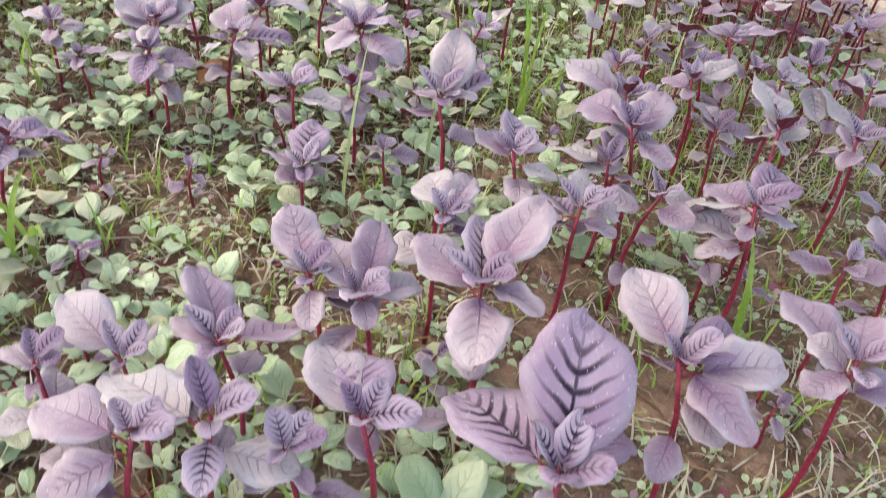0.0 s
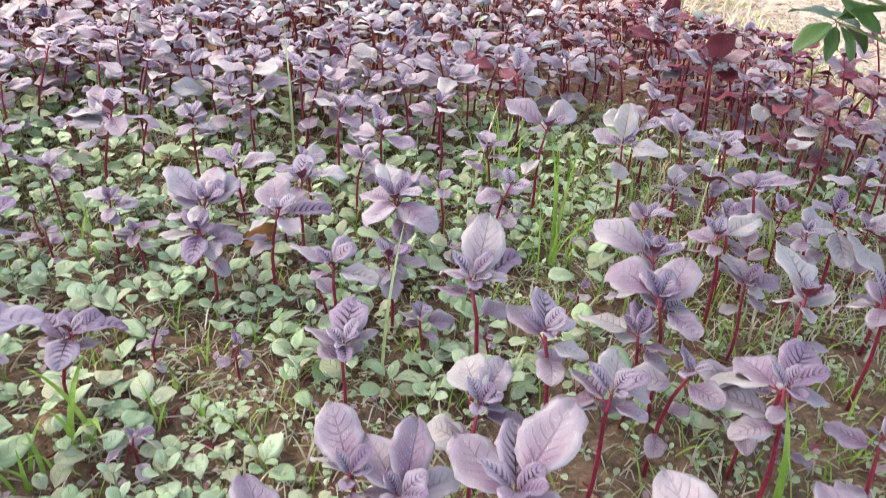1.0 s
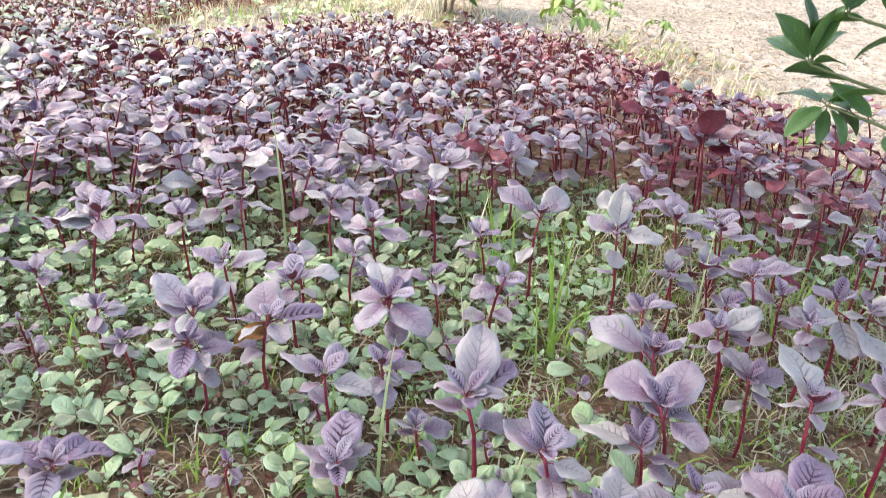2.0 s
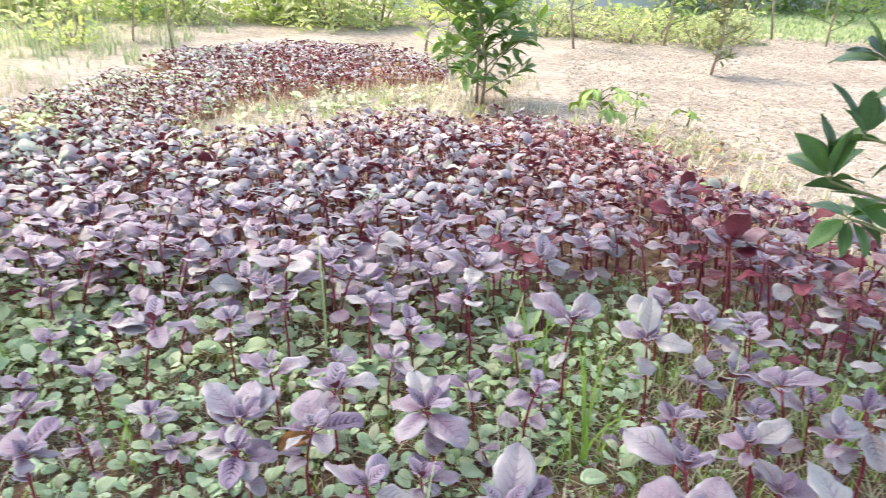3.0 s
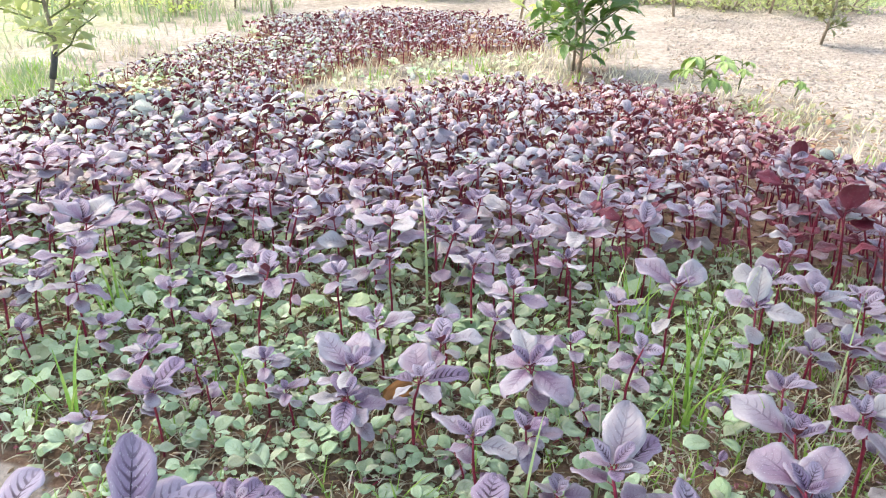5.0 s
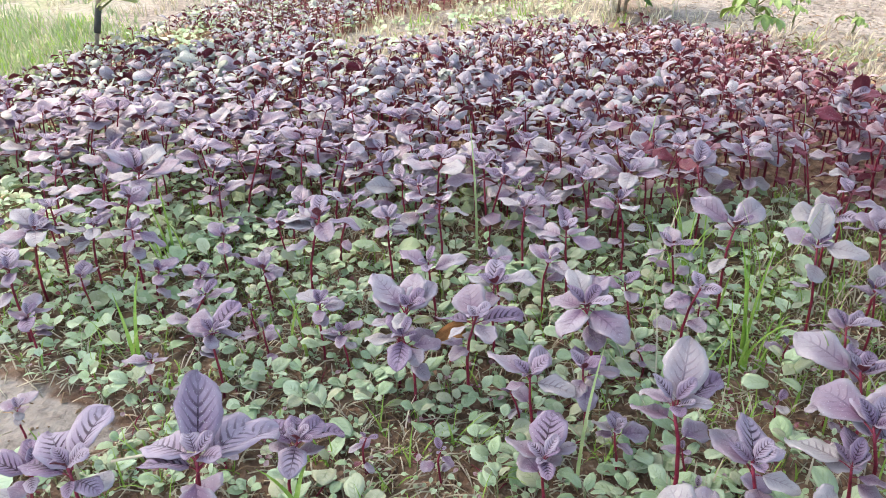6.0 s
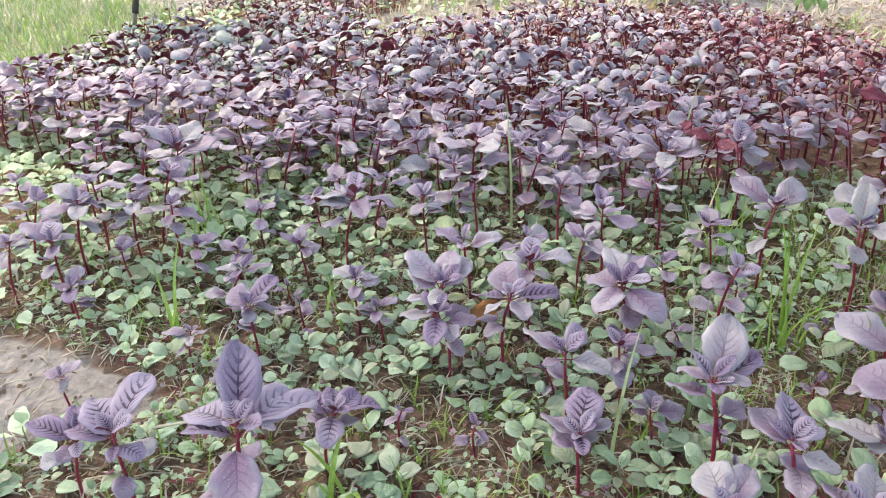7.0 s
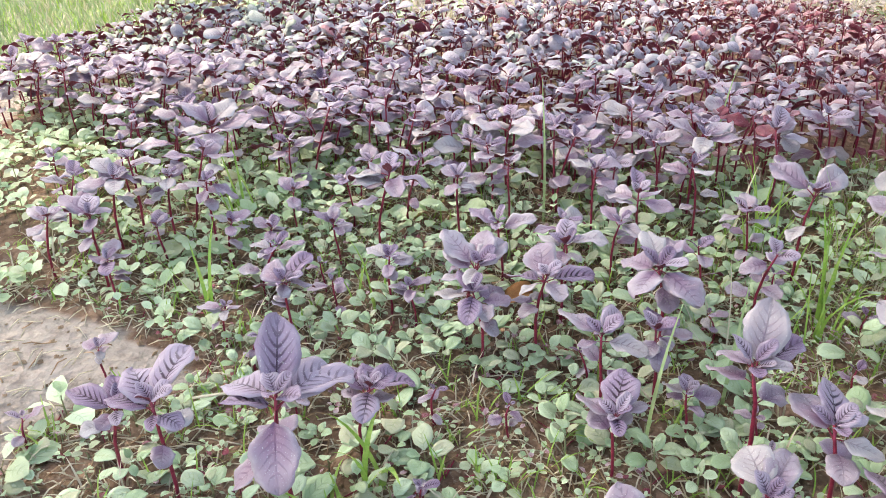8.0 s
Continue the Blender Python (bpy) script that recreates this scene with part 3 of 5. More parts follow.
single(-0.119, 0.77, 0.12, 0.072, (86, -17, 0.072, 1), (-73, 7, 0.035, 1), (141, 12, 0.061, 0), (58, 21, 0.058, 0))
single(-0.036, 0.884, 0.085, 0.051, (132, 21, 0.041, 0), (34, 19, 0.048, 0), (89, 6, 0.037, 1))
single(0.029, 0.788, 0.225, 0.085, (84, -37, 0.085, 0), (49, 4, 0.076, 1), (-1, -3, 0.039, 0), (122, 23, 0.06, 0))
single(0.12, 0.736, 0.205, 0.085, (98, -4, 0.071, 1), (116, 4, 0.072, 0), (-18, 8, 0.045, 0), (68, 10, 0.061, 1))
single(0.262, 0.83, 0.2, 0.089, (62, -16, 0.083, 0), (123, 6, 0.085, 0), (-47, 8, 0.054, 0), (50, 24, 0.06, 1), (94, 12, 0.062, 1))
single(0.192, 0.648, 0.2, 0.085, (80, 1, 0.068, 0), (150, 43, 0.079, 0), (117, 22, 0.066, 1), (40, 29, 0.06, 0), (-25, 6, 0.038, 0))
single(0.239, 0.792, 0.17, 0.072, (140, 17, 0.072, 0), (87, 2, 0.055, 1), (-19, 0, 0.038, 0))
single(0.367, 0.662, 0.22, 0.093, (61, -2, 0.073, 1), (124, 34, 0.082, 0), (105, 19, 0.074, 0), (33, 28, 0.063, 0), (-120, 6, 0.032, 0))
single(0.434, 0.832, 0.225, 0.085, (104, -16, 0.085, 0), (74, 2, 0.061, 1), (-90, 8, 0.028, 0), (48, 0, 0.063, 0), (92, 38, 0.057, 0))
single(0.566, 0.907, 0.2, 0.085, (113, 43, 0.071, 0), (78, 6, 0.06, 1), (-118, 7, 0.05, 0), (48, 3, 0.059, 0))
single(0.42, 0.992, 0.14, 0.072, (102, 0, 0.061, 0), (31, 5, 0.06, 0), (-50, 8, 0.029, 0), (85, -5, 0.057, 0))
single(0.453, 1.171, 0.21, 0.076, (150, 6, 0.076, 0), (6, -7, 0.076, 0), (39, -11, 0.066, 0), (100, 4, 0.058, 0))
single(0.515, 1.076, 0.195, 0.072, (106, 18, 0.056, 0), (37, 4, 0.054, 0), (-123, 7, 0.04, 0), (68, -8, 0.054, 0))
single(0.575, 1.141, 0.2, 0.085, (-50, 31, 0.095, 0), (-88, 27, 0.072, 0), (96, 13, 0.062, 0))
single(0.374, 1.03, 0.195, 0.072, (34, -10, 0.069, 0), (112, 17, 0.056, 0), (-114, 7, 0.032, 0))
single(0.056, 0.634, 0.17, 0.072, (109, 1, 0.064, 0), (70, -2, 0.066, 0), (34, 30, 0.059, 0), (64, 31, 0.048, 1))
single(0.258, 1.302, 0.205, 0.072, (80, -38, 0.072, 0), (125, 1, 0.065, 0), (-15, 4, 0.069, 0), (63, -7, 0.054, 1))
single(0.13, 1.354, 0.205, 0.085, (146, -11, 0.085, 0), (55, -17, 0.076, 0), (-12, 7, 0.026, 0), (107, 22, 0.057, 0))
single(-0.068, 1.566, 0.2, 0.072, (-95, 11, 0.061, 0), (174, -23, 0.079, 0), (-1, -5, 0.077, 0), (58, -12, 0.063, 0))
single(0.064, 1.624, 0.2, 0.072, (87, -24, 0.062, 1), (128, 31, 0.056, 0), (34, 16, 0.066, 0), (61, -16, 0.061, 0))
single(0.376, 1.396, 0.19, 0.076, (109, -6, 0.065, 0), (-37, 8, 0.043, 0), (33, 5, 0.064, 0), (88, -20, 0.067, 0))
single(0.419, 1.304, 0.15, 0.068, (78, -15, 0.056, 0), (41, 5, 0.052, 0), (106, 42, 0.049, 0))
single(0.356, 1.276, 0.14, 0.064, (74, -11, 0.051, 0), (113, 17, 0.049, 0), (-19, 3, 0.035, 0))
single(0.288, 1.13, 0.15, 0.072, (126, 26, 0.06, 0), (95, 2, 0.053, 0), (31, 11, 0.062, 1), (-77, 6, 0.03, 0))
single(0.279, 0.983, 0.17, 0.093, (140, -5, 0.093, 0), (54, 4, 0.069, 0), (89, 9, 0.065, 1))
single(0.412, 1.136, 0.17, 0.072, (115, 35, 0.056, 0), (64, -7, 0.055, 0), (-88, 7, 0.043, 0))
single(0.155, 0.311, 0.2, 0.11, (85, -37, 0.11, 1), (130, 18, 0.1, 1), (48, 16, 0.083, 1), (76, 29, 0.073, 1), (-135, 8, 0.021, 0))
single(0.253, 0.426, 0.215, 0.085, (82, 6, 0.063, 1), (47, 3, 0.066, 1), (-60, 7, 0.071, 0), (16, 5, 0.082, 0), (99, 50, 0.057, 1), (108, -7, 0.085, 0))
single(0.092, 0.47, 0.225, 0.093, (128, 4, 0.083, 0), (61, -14, 0.092, 0), (-29, 7, 0.05, 0), (94, 2, 0.07, 1), (-91, 7, 0.076, 0))
single(-0.011, 0.501, 0.165, 0.076, (88, -16, 0.076, 0), (125, -6, 0.072, 0), (47, 19, 0.065, 0), (-70, 6, 0.036, 0))
single(-0.06, 0.521, 0.165, 0.076, (116, -13, 0.074, 0), (-78, 8, 0.052, 0), (78, 14, 0.055, 0), (139, 27, 0.055, 0))
single(0.017, 0.346, 0.185, 0.093, (98, 8, 0.073, 1), (119, 4, 0.08, 0), (34, 32, 0.077, 0))
single(-0.111, 0.418, 0.165, 0.085, (45, 25, 0.081, 0), (132, 14, 0.063, 0), (108, 15, 0.059, 0), (122, -7, 0.078, 0))
single(-0.084, 0.32, 0.2, 0.093, (153, 9, 0.084, 0), (-81, 7, 0.047, 1), (130, 15, 0.07, 0))
single(-0.183, 0.399, 0.15, 0.076, (142, -5, 0.072, 0), (94, 23, 0.053, 0), (-99, 8, 0.024, 0))
single(-0.131, 0.302, 0.19, 0.085, (172, 30, 0.067, 0), (160, 13, 0.074, 0), (-133, 6, 0.056, 0))
single(0.411, 0.464, 0.21, 0.085, (114, -1, 0.085, 0), (136, -17, 0.042, 0), (64, -5, 0.066, 0), (-145, 7, 0.052, 0))
single(-0.034, 0.321, 0.17, 0.076, (100, 18, 0.055, 0), (-48, 6, 0.03, 0), (138, 33, 0.054, 0), (-129, 7, 0.032, 0))
single(-0.241, 0.377, 0.16, 0.068, (138, 19, 0.047, 0), (106, 26, 0.045, 0), (-85, 4, 0.019, 0))
single(0.490, 1.755, 0.225, 0.075, (268, -66, 0.085, 0), (190, -25, 0.075, 0), (350, -20, 0.07, 0), (100, -30, 0.06, 1), rosy=True)
single(0.437, 2.090, 0.225, 0.075, (262, -66, 0.070, 0), (180, -20, 0.06, 0), (20, -20, 0.06, 0), rosy=True)


def free(x, y, gap):
    return all((x - a) ** 2 + (y - b) ** 2 > gap * gap for a, b in stands)


for x, y, height, size in BETWEEN:
    if free(x, y, 0.075):
        seed += 1
        amaranth(x, y, height, size, seed)
        stands.append((x, y))
for i in range(34):
    x, y = 0.36 + 0.62 * ((i * 0.618) % 1), 1.58 + 0.62 * ((i * 0.7548) % 1)
    seed += 1
    amaranth(x, y, 0.19 + 0.06 * ((i * 0.37) % 1), 0.064, seed, rosy=i % 5 > 0, count=8)
    stands.append((x, y))
sr = random.Random(54)
for i in range(260):
    x, y = sr.uniform(0.28, 0.8), sr.uniform(0.62, 1.5)
    if free(x, y, 0.088):
        seed += 1
        amaranth(x, y, sr.uniform(0.12, 0.20), sr.uniform(0.05, 0.068), seed, sr.random() < 0.15, count=8)
        stands.append((x, y))
for i in range(160):
    x, y = sr.uniform(-1.45, 0.1), sr.uniform(1.02, 1.5)
    if free(x, y, 0.10):
        seed += 1
        amaranth(x, y, sr.uniform(0.11, 0.17), sr.uniform(0.05, 0.068), seed, count=8)
        stands.append((x, y))
sr = random.Random(55)
for i in range(46):
    x, y = sr.uniform(-1.0, 0.5), sr.uniform(0.35, 1.3)
    if inside(x, y, BED) and not inside(x, y, SAND) and free(x, y, 0.06):
        seed += 1
        amaranth(x, y, sr.uniform(0.05, 0.085), sr.uniform(0.026, 0.04), seed, count=6)


def front_edge(x):
    """Where the closed stand of plants begins."""
    return 1.51 + 0.22 * max(0.0, min(1.0, (x + 0.2) / 0.3)) + 0.04 * math.sin(2.3 * x + 0.6) + 0.03 * math.sin(7 * x) - (0.4 if x > 0.6 else 0)


rng = random.Random(7)
field = []
tries = 0
while tries < 70000:
    tries += 1
    x, y = rng.uniform(-2.3, 1.05), rng.uniform(0.35, 5.2)
    if not inside(x, y, BED) or inside(x, y, BARE):
        continue
    if y < front_edge(x) and not (x > 0.58 and y > 0.6 and free(x, y, 0.15)):
        continue
    if y > 2.6 and noise.noise(Vector((x * 1.7, y * 1.7, 3))) < -0.32:
        continue
    if x < -1.35 and rng.random() < 0.45 and noise.noise(Vector((x * 4, y * 4, 1))) < 0.1:
        continue
    if x > 0.3 and rng.random() < 0.5 and edge_distance(x, y, BED) < 0.25:
        continue
    dense = 1.53 + 0.25 * max(0.0, min(1.0, (x + 0.15) / 0.35))
    if free(x, y, 0.10 if y < dense - 0.05 else 0.07 if y < dense + 0.08 else 0.057 if y < 2.0 else 0.05 if y < 2.4 else 0.046 if y < 3.0 else 0.043):
        stands.append((x, y))
        field.append((x, y))
field.sort(key=lambda p: p[1])


# Wine-red plants; the rightward increase also paints in backlight and missing blue sky sheen.
def rosy_here(x, y, r):
    k = (0.0 if x < -0.3 and y < 2.0 else 0.03) + 0.72 * max(0.0, min(1.0, (x + 0.1) / 0.4)) * max(0.0, min(1.0, (y - 1.35) / 0.4))
    if y > 2.0:
        k += 0.36 * max(0.0, min(1.0, (y - 2.0) / 0.7)) * (1 if x > -1.0 and y < 3.6 else 0.4)
    if y > 3.7:
        k += 0.35 * max(0.0, 1 - abs(x + 1.25) / 0.5)
    return r.random() < min(0.78, k)


for x, y in field[:170]:
    seed += 1
    amaranth(x, y, rng.uniform(0.13, 0.205), rng.uniform(0.054, 0.076), seed, rosy_here(x, y, rng), count=rng.randint(8, 10))

LOW = [blade(width=w, rows=6, cols=2, rise=ri, arch=ar, fold=fo, wave=0.03, seed=s, stalk_sides=3, round_tip=0.52) for w, ri, ar, fo, s in
       ((0.66, 0.20, 0.45, 0.22, 21), (0.74, 0.24, 0.55, 0.16, 22), (0.60, 0.18, 0.35, 0.28, 23), (0.68, 0.26, 0.60, 0.20, 24))]
DROOP = [blade(width=w, rows=6, cols=2, rise=ri, arch=ar, fold=fo, wave=0.03, seed=s, stalk_sides=3, round_tip=0.5) for w, ri, ar, fo, s in
         ((0.44, 0.25, 1.2, 0.45, 25), (0.52, 0.15, 1.0, 0.35, 26), (0.40, 0.40, 1.5, 0.5, 27), (0.48, 0.45, 0.9, 0.4, 28))]
stand = Bag()
for x, y in field[170:]:
    r = random.Random(int(x * 9973) * 31 + int(y * 7919))
    height, size = r.uniform(0.12, 0.20), r.uniform(0.048, 0.070)
    low = 1 - 0.42 * max(0.0, min(1.0, (y - 2.2) / 1.2)) - 0.3 * max(0.0, 1 - edge_distance(x, y, BED) / 0.35)
    height, size = height * max(0.45, low), size * max(0.62, low)
    if 0.3 < x < 1.0 and 1.45 < y < 2.3:
        height *= 1.25
    if x < -1.6 and y > 1.9:
        height *= 0.8
    pts = stem_points(r, height, 0.25 * height, -0.08 * max(-0.9, min(0.9, x + 0.2)))
    base = Matrix.Translation((x, y, ground_height(x, y)))
    thin = 1.0 if y < 2.0 else 0.62
    stand.add(tube(pts, [k * thin for k in (0.0038, 0.0036, 0.0034, 0.003, 0.0018)], 4, 2, False), base)
    red = rosy_here(x, y, r)
    # more red leaves to the right, the warmer sheen there put into colour
    blush = 0.55 * max(0.0, min(1.0, (x + 0.1) / 0.5))
    sage = not red and r.random() < 0.12 + 0.6 * max(0.0, min(1.0, (-0.9 - x) / 0.8)) * max(0.0, min(1.0, (y - 1.6) / 0.5))
    shapes = DROOP * 2 + LOW if y > 2.4 else LOW * 2 + DROOP if y > 1.9 else LOW
    sway = 1.0 + 0.9 * max(0.0, min(1.0, (y - 1.7) / 0.6))
    for up, t, pitch, roll, length, young in leaf_set(r, height, size, 9, r.uniform(0, 12)):
        s = up / height * 4
        i = min(3, int(s))
        p = Vector(pts[i]).lerp(Vector(pts[i + 1]), s - i)
        stand.add(r.choice(DROOP if red and r.random() < 0.35 else shapes), base @ Matrix.Translation(p) @ pose(0, 0, 0, roll * sway, pitch * sway, t) @ Matrix.Diagonal((length, length, length, 1)),
                  {0: 3 if red and r.random() < 0.8 or r.random() < blush else 5 if sage and r.random() < 0.75 else 4 if young else 0, 1: 1, 2: 2})
tagged(new("amaranth_stand", stand.mesh("amaranth_stand", [FIELD_PURPLE, UNDER, STEM, FIELD_ROSY, FIELD_YOUNG, SAGE])),
       "dense stand of purple and wine-red amaranth covering the bed", "plants", kind="stuff")

# ---------------------------------------------------------------- low green weeds
WEED_LEAVES = [blade(width=w, rows=6, cols=4, rise=0.3, arch=ar, fold=0.18, wave=0.02, quilt=0.02, stalk=0.35, seed=s, stalk_radius=0.02, round_tip=0.48) for w, ar, s in ((0.72, 0.6, 41), (0.82, 0.8, 42), (0.62, 0.4, 43))]
WEED_MESH = [piece_mesh("leaf", p, [WEED, WEED, WEED_STEM]) for p in WEED_LEAVES]
WEED_LOW = [blade(width=w, rows=4, cols=2, rise=0.3, arch=ar, fold=0.18, wave=0.02, stalk=0.35, seed=s, stalk_sides=3, stalk_radius=0.02, double=False, round_tip=0.48) for w, ar, s in ((0.72, 0.6, 51), (0.82, 0.8, 52), (0.62, 0.4, 53))]


def weed_rows(r, height, size):
    """Crossed pairs of leaves up the stem, the topmost pair small."""
    rows, turn = [], r.uniform(0, 360)
    pairs = r.randint(2, 4)
    for i in range(pairs):
        k = i / (pairs - 1)
        turn += 90 + r.uniform(-25, 25)
        length = size * (1.12 - 0.5 * k * k) * r.uniform(0.85, 1.1)
        for side in (0, 180):
            if r.random() < 0.9:
                rows.append((height * (0.35 + 0.65 * k), turn + side + r.uniform(-15, 15), r.uniform(-22, 14) - 14 * k, r.uniform(-16, 16), length * r.uniform(0.85, 1.1)))
    return rows


# bare soil between the weeds
GAPS = [(-0.595, 1.092, 0.10), (-0.473, 1.016, 0.07), (-0.405, 0.854, 0.09), (-0.313, 0.778, 0.12), (-0.208, 0.766, 0.12), (-0.631, 0.631, 0.15),
        (-0.418, 0.716, 0.10), (-0.778, 0.78, 0.12), (-0.336, 1.097, 0.09), (-0.101, 0.70, 0.13), (0.10, 0.68, 0.16), (-0.16, 0.95, 0.08)]


def weed_density(x, y):
    k = 0.60 + 0.9 * noise.noise(Vector((x * 2.1, y * 2.1, 8))) + 0.55 * noise.noise(Vector((x * 6.5, y * 6.5, 4)))
    if -0.62 < x < 0.0 and y < 1.3:
        k += 0.35
    if x < -0.6:
        k += 0.15
    if x > 0.2:
        k -= min(0.85, 3.2 * (x - 0.2))
    for gx, gy, radius in GAPS:
        k -= 0.75 * max(0.0, 1.25 - math.hypot(x - gx, y - gy) / radius)
    if y < 0.62:
        k += 0.1
    if y > 1.1 and x < 0.25:
        k += 0.3
    if y < 0.78 and x > -0.2:
        k -= 0.3
    if y > 1.9:
        k = 0.07 if inside(x, y, BARE) else 0.2 * max(0.0, -0.8 - x)
    return k


weeds = []
wr = random.Random(5)
for i in range(14000):
    x, y = wr.uniform(-1.9, 0.95), wr.uniform(0.15, 1.9)
    if i > 9000:
        x, y = wr.uniform(-2.3, -0.3), wr.uniform(1.6, 4.2)
    if inside(x, y, BED) and not inside(x, y, SAND) and wr.random() < weed_density(x, y) and all((x - a) ** 2 + (y - b) ** 2 > (0.0019 if y < 1.1 else 0.0013) for a, b in weeds):
        weeds.append((x, y))
weeds.sort(key=lambda p: math.hypot(p[0] + 0.25, p[1] - 0.75))
carpet = Bag()
for i, (x, y) in enumerate(weeds):
    r = random.Random(900 + i)
    height, size = r.uniform(0.010, 0.050) * (1.35 if y > 1.05 else 1.0), r.uniform(0.022, 0.040) * (1.4 if r.random() < 0.15 else 1.0)
    g = ground_height(x, y)
    near = i < 300
    if near:
        ob = thing("weed_seedling", pose(x, y, g), "low pale green broadleaf weed rooted in the soil", "weed", "weeds between the plants")
        part("stem", piece_mesh("stem", tube([(0, 0, -0.006), (0.002, 0.001, height * 0.5), (0, 0, height)], [0.0016, 0.0014, 0.001], 5), [WEED_STEM]), ob)
    else:
        carpet.add(tube([(x, y, g - 0.006), (x, y, g + height)], [0.0016, 0.001], 3, 1, False))
    for up, t, pitch, roll, length in weed_rows(r, height, size):
        m = pose(0, 0, up, roll, pitch, t) @ Matrix.Diagonal((length, length, length, 1))
        if near:
            part("leaf", r.choice(WEED_MESH), ob, m)
        else:
            carpet.add(r.choice(WEED_LOW), Matrix.Translation((x, y, g)) @ m, {0: 0, 1: 0, 2: 1})
tagged(new("weed_carpet", carpet.mesh("weed_carpet", [FIELD_WEED, WEED_STEM])), "carpet of small pale green weeds under the amaranth", "weeds", kind="stuff")

# ---------------------------------------------------------------- grasses and litter
def grass_tuft(name, x, y, blades, length, width, seed, mat, label, spread=0.02, bend=(0.3, 1.3), group="", start=(1.25, 1.5)):
    r = random.Random(seed)
    ob = thing(name, pose(x, y, ground_height(x, y) - 0.003), label, "grass", group)
    for i in range(blades):
        m = pose(r.uniform(-spread, spread), r.uniform(-spread, spread), 0, 0, 0, r.uniform(0, 360))
        part("blade", piece_mesh("blade", strip(length * r.uniform(0.5, 1.05), width * r.uniform(0.7, 1.2), r.uniform(*bend), 8, r.uniform(*start), seed=seed * 50 + i), [mat]), ob, m)
    return ob


TUFT = "tuft of narrow bright green grass between the amaranth"
grass_tuft("grass_tuft", 0.164, 1.235, 5, 0.40, 0.0065, 61, GRASS, TUFT, 0.012, (0.02, 0.35), "grass tufts", (1.42, 1.57))
grass_tuft("grass_tuft", 0.17, 1.20, 8, 0.15, 0.005, 71, GRASS, TUFT, 0.02, (0.5, 1.7), "grass tufts")
grass_tuft("grass_tuft", 0.065, 1.44, 14, 0.28, 0.0045, 62, GRASS, TUFT, 0.03, (0.1, 1.2), "grass tufts")
grass_tuft("grass_tuft", -0.86, 0.93, 5, 0.24, 0.006, 63, GRASS, TUFT, 0.015, (0.2, 0.9), "grass tufts")
grass_tuft("grass_tuft", -0.60, 1.06, 7, 0.14, 0.005, 64, GRASS, TUFT, 0.03, (0.4, 1.6), "grass tufts")
grass_tuft("grass_tuft", -0.43, 0.60, 9, 0.10, 0.005, 65, GRASS, TUFT, 0.03, (0.3, 1.6), "grass tufts")
grass_tuft("grass_tuft", -0.42, 0.66, 4, 0.17, 0.011, 66, GRASS, TUFT, 0.015, (0.4, 1.5), "grass tufts")
grass_tuft("grass_tuft", 0.025, 0.29, 4, 0.17, 0.014, 67, GRASS, TUFT, 0.012, (0.5, 1.5), "grass tufts")
grass_tuft("grass_tuft", -0.98, 1.25, 7, 0.20, 0.006, 68, GRASS, TUFT, 0.03, (0.3, 1.3), "grass tufts")
grass_tuft("grass_tuft", 0.60, 1.30, 8, 0.18, 0.006, 69, GRASS, TUFT, 0.05, (0.3, 1.3), "grass tufts")
grass_tuft("grass_tuft", 0.44, 0.68, 5, 0.16, 0.009, 70, GRASS, TUFT, 0.02, (0.3, 1.2), "grass tufts")
for i, (x, y, h) in enumerate(((-2.95, 4.6, 0.42), (-2.65, 4.75, 0.34), (-3.3, 4.8, 0.48), (-2.35, 4.55, 0.25), (-3.6, 4.5, 0.4), (-2.5, 5.2, 0.38), (-3.0, 5.3, 0.5))):
    grass_tuft("grass_clump", x, y, 16, h * 0.62, 0.009, 140 + i, LAWN, "tall pale clump of grass beside the path", 0.09, (0.2, 1.4), "grass clumps by the path")
for i, (x, y, h, turn, bend) in enumerate(((-0.375, 1.47, 0.33, 80, 0.12), (-0.080, 0.84, 0.27, 60, 0.0), (0.40, 1.24, 0.27, 20, 0.25), (0.175, 1.25, 0.36, 170, 0.75),
                                           (0.02, 0.98, 0.22, 100, 0.4), (-0.30, 1.30, 0.24, 10, 0.6), (0.33, 2.0, 0.30, 200, 0.4), (-0.05, 1.75, 0.30, 60, 0.3))):
    ob = thing("grass_stalk", pose(x, y, ground_height(x, y) - 0.003, 0, 0, turn), "single tall green grass stalk standing above the leaves", "grass", "single grass stalks")
    part("blade", piece_mesh("blade", strip(h, 0.0055, bend, 10, 1.55, seed=i), [STALK]), ob)
for i, (x, y, h, turn, bend) in enumerate(((0.0, 1.42, 0.21, 35, 0.35), (0.02, 0.30, 0.24, 15, 3.0), (0.10, 0.98, 0.13, 200, 0.9), (0.36, 1.05, 0.16, 150, 1.1), (0.33, 1.3, 0.2, 300, 0.5))):
    ob = thing("dry_grass_blade", pose(x, y, ground_height(x, y) - 0.003, 0, 0, turn), "single bleached straw-coloured grass blade", "grass", "dry grass blades")
    part("blade", piece_mesh("blade", strip(h, 0.008, bend, 14, 1.4, seed=70 + i), [STRAW]), ob)

